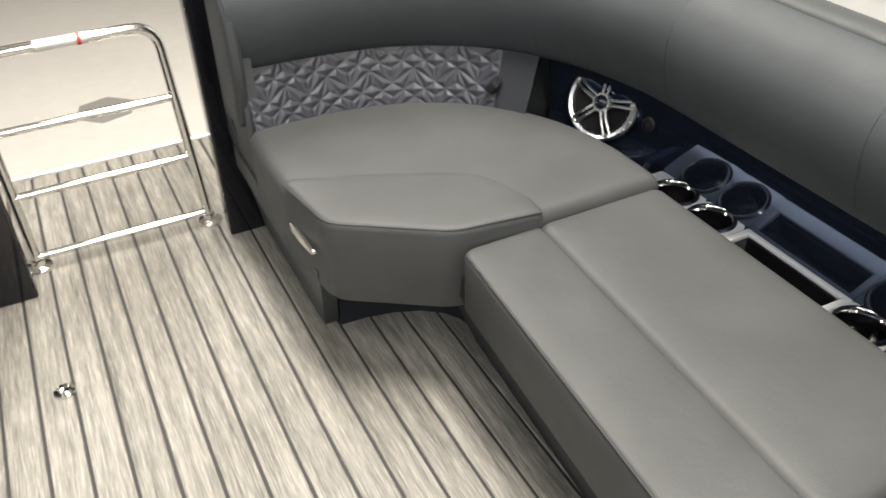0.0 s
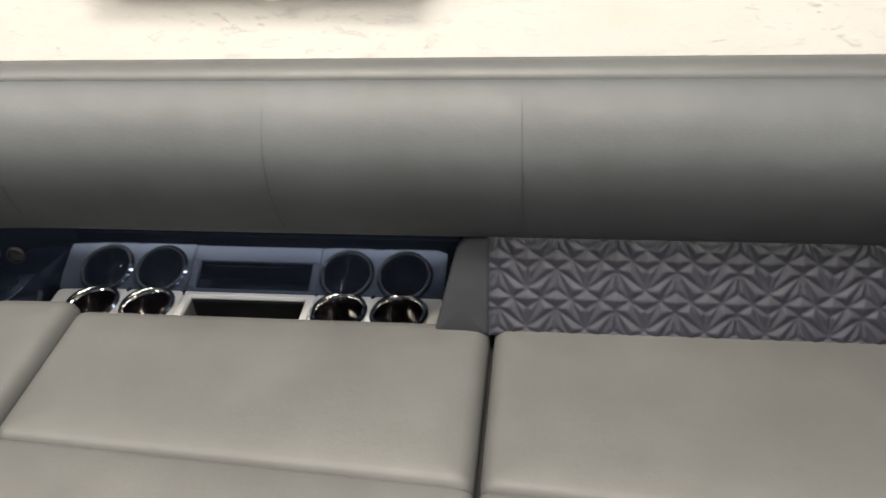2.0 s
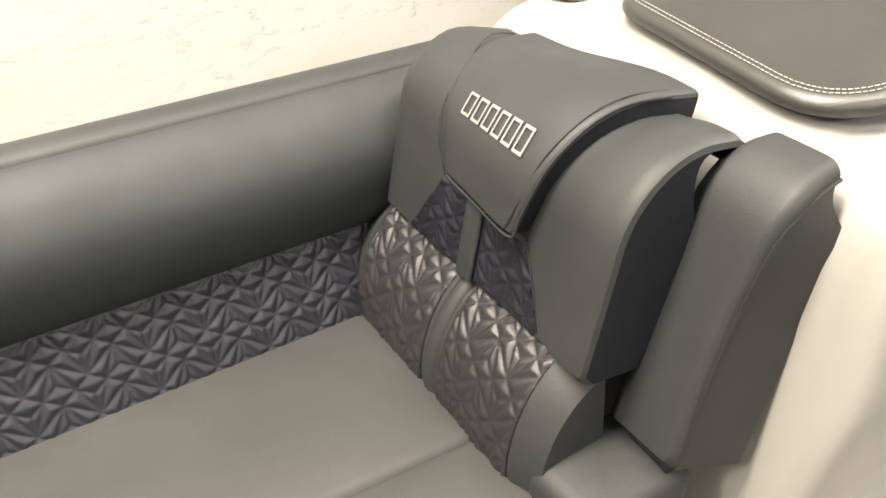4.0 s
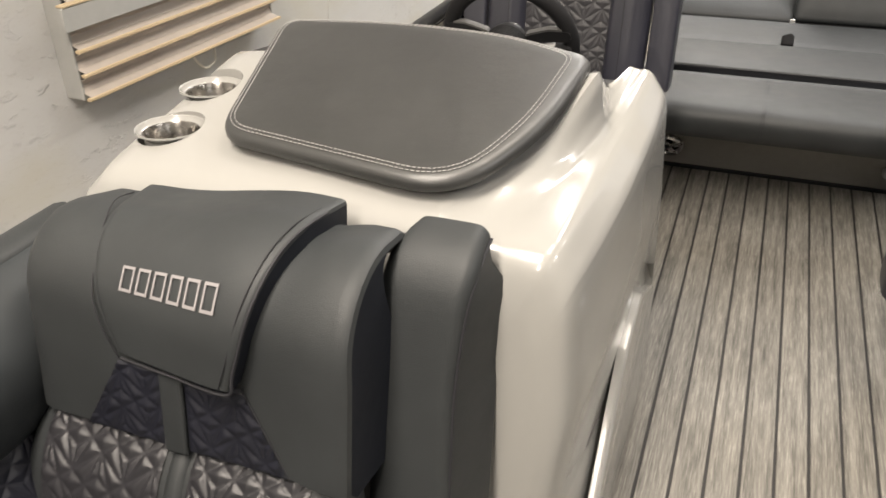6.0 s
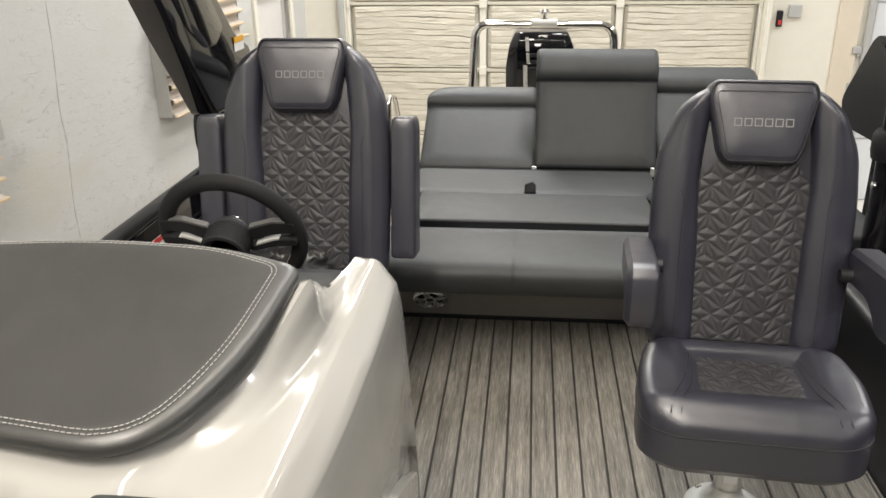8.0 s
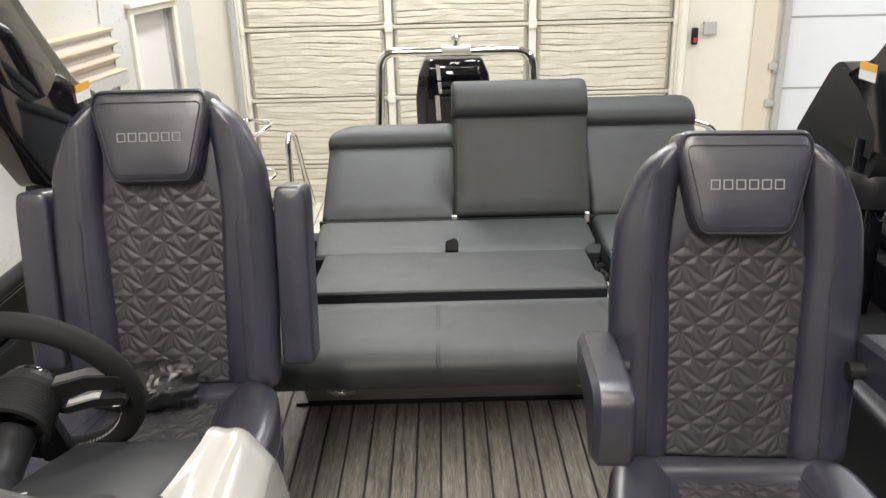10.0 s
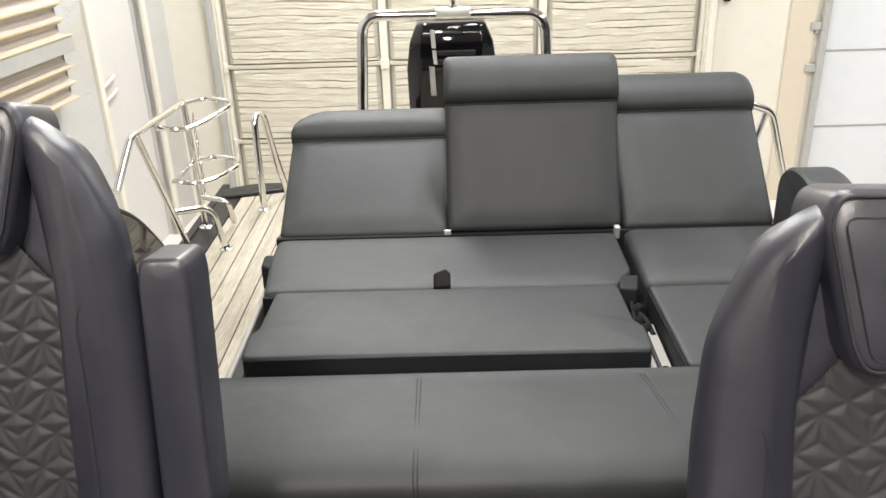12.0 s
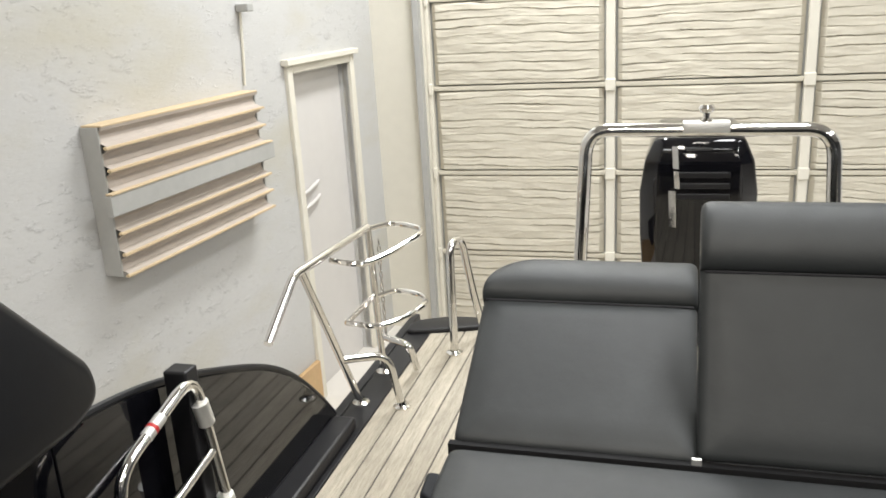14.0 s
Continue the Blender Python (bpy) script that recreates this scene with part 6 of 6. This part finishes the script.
for nm, sx in (("grab_rail", -1), ("grab_rail", 1)):
    g = thing("grab_rail", "polished steel grab rail at the platform edge", "grab rail", group="grab rails at the stern")
    x0 = -1.017 if sx < 0 else 0.96
    part("rail", tube(bent([(x0, 6.296, 0.0), (x0 - 0.005, 6.33, 0.47), (x0 + 0.012, 6.45, 0.47), (x0 + 0.05, 6.48, 0.20), (x0 + 0.09, 6.50, 0.0)], 0.05), 0.017, 10), CHROME, g)
    part("foot", lathe([(0.036, 0.0), (0.035, 0.006), (0.02, 0.014)], 16), CHROME, g, m=pose(x0, 6.296, 0.0))
pr = thing("port_rail", "polished steel side rail at the port stern", "side rail")
part("rail", tube(bent([(0.98, 5.45, 0.72), (1.16, 5.47, 0.66), (1.28, 5.50, 0.30), (1.285, 5.50, 0.0)], 0.04), 0.0145, 10), CHROME, pr)
part("brace", tube([(1.14, 5.47, 0.665), (1.03, 5.42, 0.30)], 0.0125, 8), CHROME, pr)

# ---- fences, tower, gates ----
def fence(name, label, outline, x, th, mat=BLACK):
    t = thing(name, label, "side fence", group="side fences")
    part("panel", prism(outline, 0.0, th, 0.004), mat, t, smooth=False, m=Matrix(((0, 0, 1, x), (1, 0, 0, 0), (0, 1, 0, 0), (0, 0, 0, 1))))
    return t


fs = fence("side_fence", "glossy black starboard fence beside the helm", rect(1.80, 4.36, 0.03, 0.67), -1.300, 0.02)
part("top_rail", tube([(-1.290, 1.86, 0.70), (-1.290, 4.40, 0.70)], 0.024, 10), SATIN, fs)
part("inner_panel", prism(round_poly([(2.70, 0.03), (4.30, 0.03), (4.30, 0.55), (2.70, 0.60)], 0.03), 0.0, 0.02, 0.006), SHELL, fs, m=Matrix(((0, 0, 1, -1.272), (1, 0, 0, 0), (0, 1, 0, 0), (0, 0, 0, 1))))
fp = fence("side_fence", "glossy black port fence", rect(-0.80, 4.50, 0.03, 0.67), 1.280, 0.02)
part("top_rail", tube([(1.290, -0.80, 0.70), (1.290, 4.52, 0.70)], 0.024, 10), SATIN, fp)
fa = fence("side_fence", "glossy black stern quarter fence with a curved sloping end", round_poly([(4.364, 0.03), (5.650, 0.03), (5.52, 0.178), (5.36, 0.325), (5.20, 0.427), (5.0, 0.515), (4.78, 0.597), (4.60, 0.645), (4.364, 0.68)], [0.01, 0.02, 0.15, 0.2, 0.3, 0.4, 0.4, 0.3, 0.02]), -1.300, 0.018)
part("edge_rail", tube(smooth_line([(-1.291, 4.37, 0.684), (-1.291, 4.60, 0.650), (-1.291, 4.78, 0.602), (-1.291, 5.0, 0.520), (-1.291, 5.20, 0.432), (-1.291, 5.36, 0.330), (-1.291, 5.52, 0.180), (-1.291, 5.64, 0.045)], 6), 0.010, 8), SHELL, fa)
part("foot_strip", box(-1.285, -1.20, 4.60, 5.62, 0.002, 0.05, 0.01), SATIN, fa, smooth=False)
fence("side_fence", "white-backed starboard bow fence behind the lounge", rect(-0.70, 1.78, 0.03, 0.78), -1.335, 0.02)
fbow = thing("bow_fence", "glossy black bow fence beside the gate", "side fence", group="side fences")
for xa, xb in ((-1.30, -0.500), (0.22, 1.28)):
    part("panel", box(xa, xb, -0.86, -0.835, 0.03, 0.69, 0.004), BLACK, fbow, smooth=False)
for xa, xb, yy in ((-0.505, -0.400, -0.835), (0.112, 0.222, -0.805)):
    part("end_post", box(xa, xb, yy - 0.03, yy + 0.02, 0.0, 0.70, 0.006), BLACK, fbow, smooth=False)

gate = thing("bow_gate", "polished steel tube gate closing the bow opening", "gate")
gy = -0.918
part("frame", tube(bent([(-0.366, gy, 0.015), (-0.336, gy, 0.595), (0.10, gy, 0.595), (0.098, gy, 0.015)], 0.06), 0.0135, 12), CHROME, gate)
for z in (0.40, 0.222, 0.036):
    part("bar", tube([(-0.357 + z * 0.04, gy, z), (0.098, gy, z)], 0.0105, 10), CHROME, gate)
for x in (-0.366, 0.098):
    part("foot", lathe([(0.036, 0.0), (0.034, 0.008), (0.018, 0.014), (0.016, 0.03)], 14), CHROME, gate, m=pose(x, gy, 0.0))
lab = part("warning_label", tube([(-0.18, gy, 0.595), (-0.06, gy, 0.595)], 0.0142, 12), ALU, gate, "red and white warning wrap")
part("red_band", tube([(-0.165, gy, 0.595), (-0.155, gy, 0.595)], 0.0147, 12), RED, lab)
# side gate at the stern quarter
sg = thing("side_gate", "polished steel side gate leaning open on a black post", "gate")
part("post", box(-1.255, -1.195, 4.69, 4.74, 0.0, 0.665, 0.005), SATIN, sg, smooth=False)
P = [Vector((-1.17, 4.38, 0.02)), Vector((-1.185, 4.405, 0.575)), Vector((-1.19, 4.71, 0.655)), Vector((-1.16, 4.77, 0.05))]
part("frame", tube(bent(P, 0.07), 0.0135, 12), CHROME, sg)
for f in (0.34, 0.62, 0.86):
    part("bar", tube([P[1].lerp(P[0], f), P[2].lerp(P[3], f)], 0.0115, 10), CHROME, sg)
for f in (0.17, 0.60):
    c = P[2].lerp(P[3], f)
    part("clamp", tube([c + Vector((0, -0.01, 0.03)), c + Vector((0, 0.005, -0.03))], 0.021, 12), ALU, sg)
lab = part("label", tube([P[1].lerp(P[2], 0.35), P[1].lerp(P[2], 0.55)], 0.0141, 12), ALU, sg, "red and white warning wrap")
part("red_band", tube([P[1].lerp(P[2], 0.42), P[1].lerp(P[2], 0.45)], 0.0146, 12), RED, lab)
part("foot_bracket", loft([[(-1.19, 4.62, 0.002), (-1.10, 4.80, 0.002), (-1.19, 4.80, 0.25)], [(-1.20, 4.62, 0.002), (-1.12, 4.82, 0.002), (-1.20, 4.82, 0.25)]]), SATIN, sg, smooth=False)

# tower arms and pods
for s, x in ((-1, -1.205), (1, 1.155)):
    tw = thing("folding_tower", "glossy black folding tower leg raked forward", "tower", group="tower legs")
    prof = [(4.20, 0.93), (4.165, 1.115), (4.02, 1.18), (3.915, 1.283), (3.81, 1.39), (3.40, 1.85), (3.06, 2.22), (2.84, 2.22), (3.10, 1.83), (3.37, 1.42), (3.51, 1.235), (3.67, 1.05), (3.77, 0.93)]
    part("arm", prism(round_poly(prof, 0.03), -0.045, 0.045, 0.015, 3), BLACK, tw, m=Matrix(((0, 0, 1, x), (1, 0, 0, 0), (0, 1, 0, 0), (0, 0, 0, 1))))
    ins = [(3.90, 1.215), (3.78, 1.35), (3.36, 1.82), (3.06, 2.16), (2.93, 2.16), (3.18, 1.80), (3.46, 1.40), (3.60, 1.24), (3.72, 1.165), (3.82, 1.165)]
    for w in (-0.050, 0.041):
        part("inset", prism(round_poly(ins, 0.03), 0.0, 0.009, 0.004), BLACK, tw, m=Matrix(((0, 0, 1, x + w), (1, 0, 0, 0), (0, 1, 0, 0), (0, 0, 0, 1))))
    w = 0.0465 if s < 0 else -0.0485
    part("warning_label", box(0, 0.002, 3.99, 4.085, 1.115, 1.165), WHITE, tw, "white and amber warning label", smooth=False, m=Matrix.Translation((x + w, 0, 0)))
    part("amber_strip", box(-0.0006 if s < 0 else -0.0012, 0.0032 if s < 0 else 0.0006, 3.99, 4.085, 1.145, 1.165), YELLOW, tw, smooth=False, m=Matrix.Translation((x + w, 0, 0)))
    pod = thing("tower_base", "dark grey moulded pod at the foot of the tower arm", "tower base", group="tower bases")
    po = [(4.00, 0.79), (4.43, 0.775), (4.485, 0.865), (4.27, 1.125), (4.21, 1.15), (4.06, 1.09), (3.93, 0.99), (3.93, 0.88)]
    dp = 0.075 if s < 0 else 0.0
    if s < 0:
        po = [(3.915, 0.715), (4.33, 0.733), (4.392, 0.765), (4.388, 0.83), (4.20, 1.045), (4.13, 1.08), (3.975, 1.010), (3.845, 0.905), (3.845, 0.795)]
    part("shell", prism(round_poly(po, 0.04), -0.06, 0.06, 0.02, 3), SHELL, pod, m=Matrix(((0, 0, 1, x + s * 0.02), (1, 0, 0, 0), (0, 1, 0, 0), (0, 0, 0, 1))))
    part("inset", prism(round_poly([(y - dp, z - dp) for y, z in ((3.95, 0.90), (4.185, 0.912), (4.238, 1.105), (4.20, 1.132), (4.06, 1.072), (3.945, 0.985))], 0.025), 0, 0.010, 0.005), SATIN, pod, m=Matrix(((0, 0, 1, x + s * 0.02 - (0.066 if s > 0 else -0.058)), (1, 0, 0, 0), (0, 1, 0, 0), (0, 0, 0, 1))))
    part("post", tube([(x, 4.02, 0.0), (x, 4.02, 0.95)], 0.055, 18), BLACK, pod)
    part("collar", lathe([(0.075, -0.05), (0.08, -0.02), (0.08, 0.03), (0.07, 0.05), (0.055, 0.05)], 20), SATIN, pod, m=pose(x, 4.02, 0.80))
    part("knob", lathe([(0.012, 0), (0.012, 0.01), (0.006, 0.014), (0.001, 0.014)], 12), CHROME, pod, m=pose(x - s * 0.055, 4.0, 0.66, 0, -s * 90, 0))
locker = thing("port_locker", "dark moulded port side locker with a loudspeaker", "locker")
part("body", slab(round_poly(rect(0.92, 1.272, 2.55, 3.95), 0.04), 0.0, 0.42, 0.03, 0), SHELL, locker)
speaker(locker, Matrix.Translation((0.915, 2.80, 0.22)) @ Euler((0, radians(-90), 0)).to_matrix().to_4x4(), 0.085)
cleat = thing("deck_cleat", "small steel socket set in the bow deck", "deck socket")
part("socket", lathe([(0.024, 0.0), (0.024, 0.006), (0.015, 0.012), (0.012, 0.004), (0.001, 0.002)], 16), CHROME, cleat, m=pose(0.095, -0.40, 0.0))

# ---- deck planks, last ----
n_lines = range(-16, 17)
gap = 0.0075
xs = [-1.288] + [k * PW for k in n_lines] + [1.288]
for xa, xb in zip(xs, xs[1:]):
    a, b = xa + gap / 2, xb - gap / 2
    if b - a < 0.01:
        continue
    part("plank", box(a, b, -1.436, 4.545, -0.006, 0.0, 0.0012, 1), PLANK, deck, smooth=False)
xs = [-1.18 + i * 0.0762 for i in range(33)]
for xa, xb in zip(xs, xs[1:]):
    y1 = 6.545
    part("plank", box(xa + 0.0028, xb - 0.0028, 4.556, y1, -0.006, 0.0, 0.001, 1), AFTPLANK, aft_deck, smooth=False)
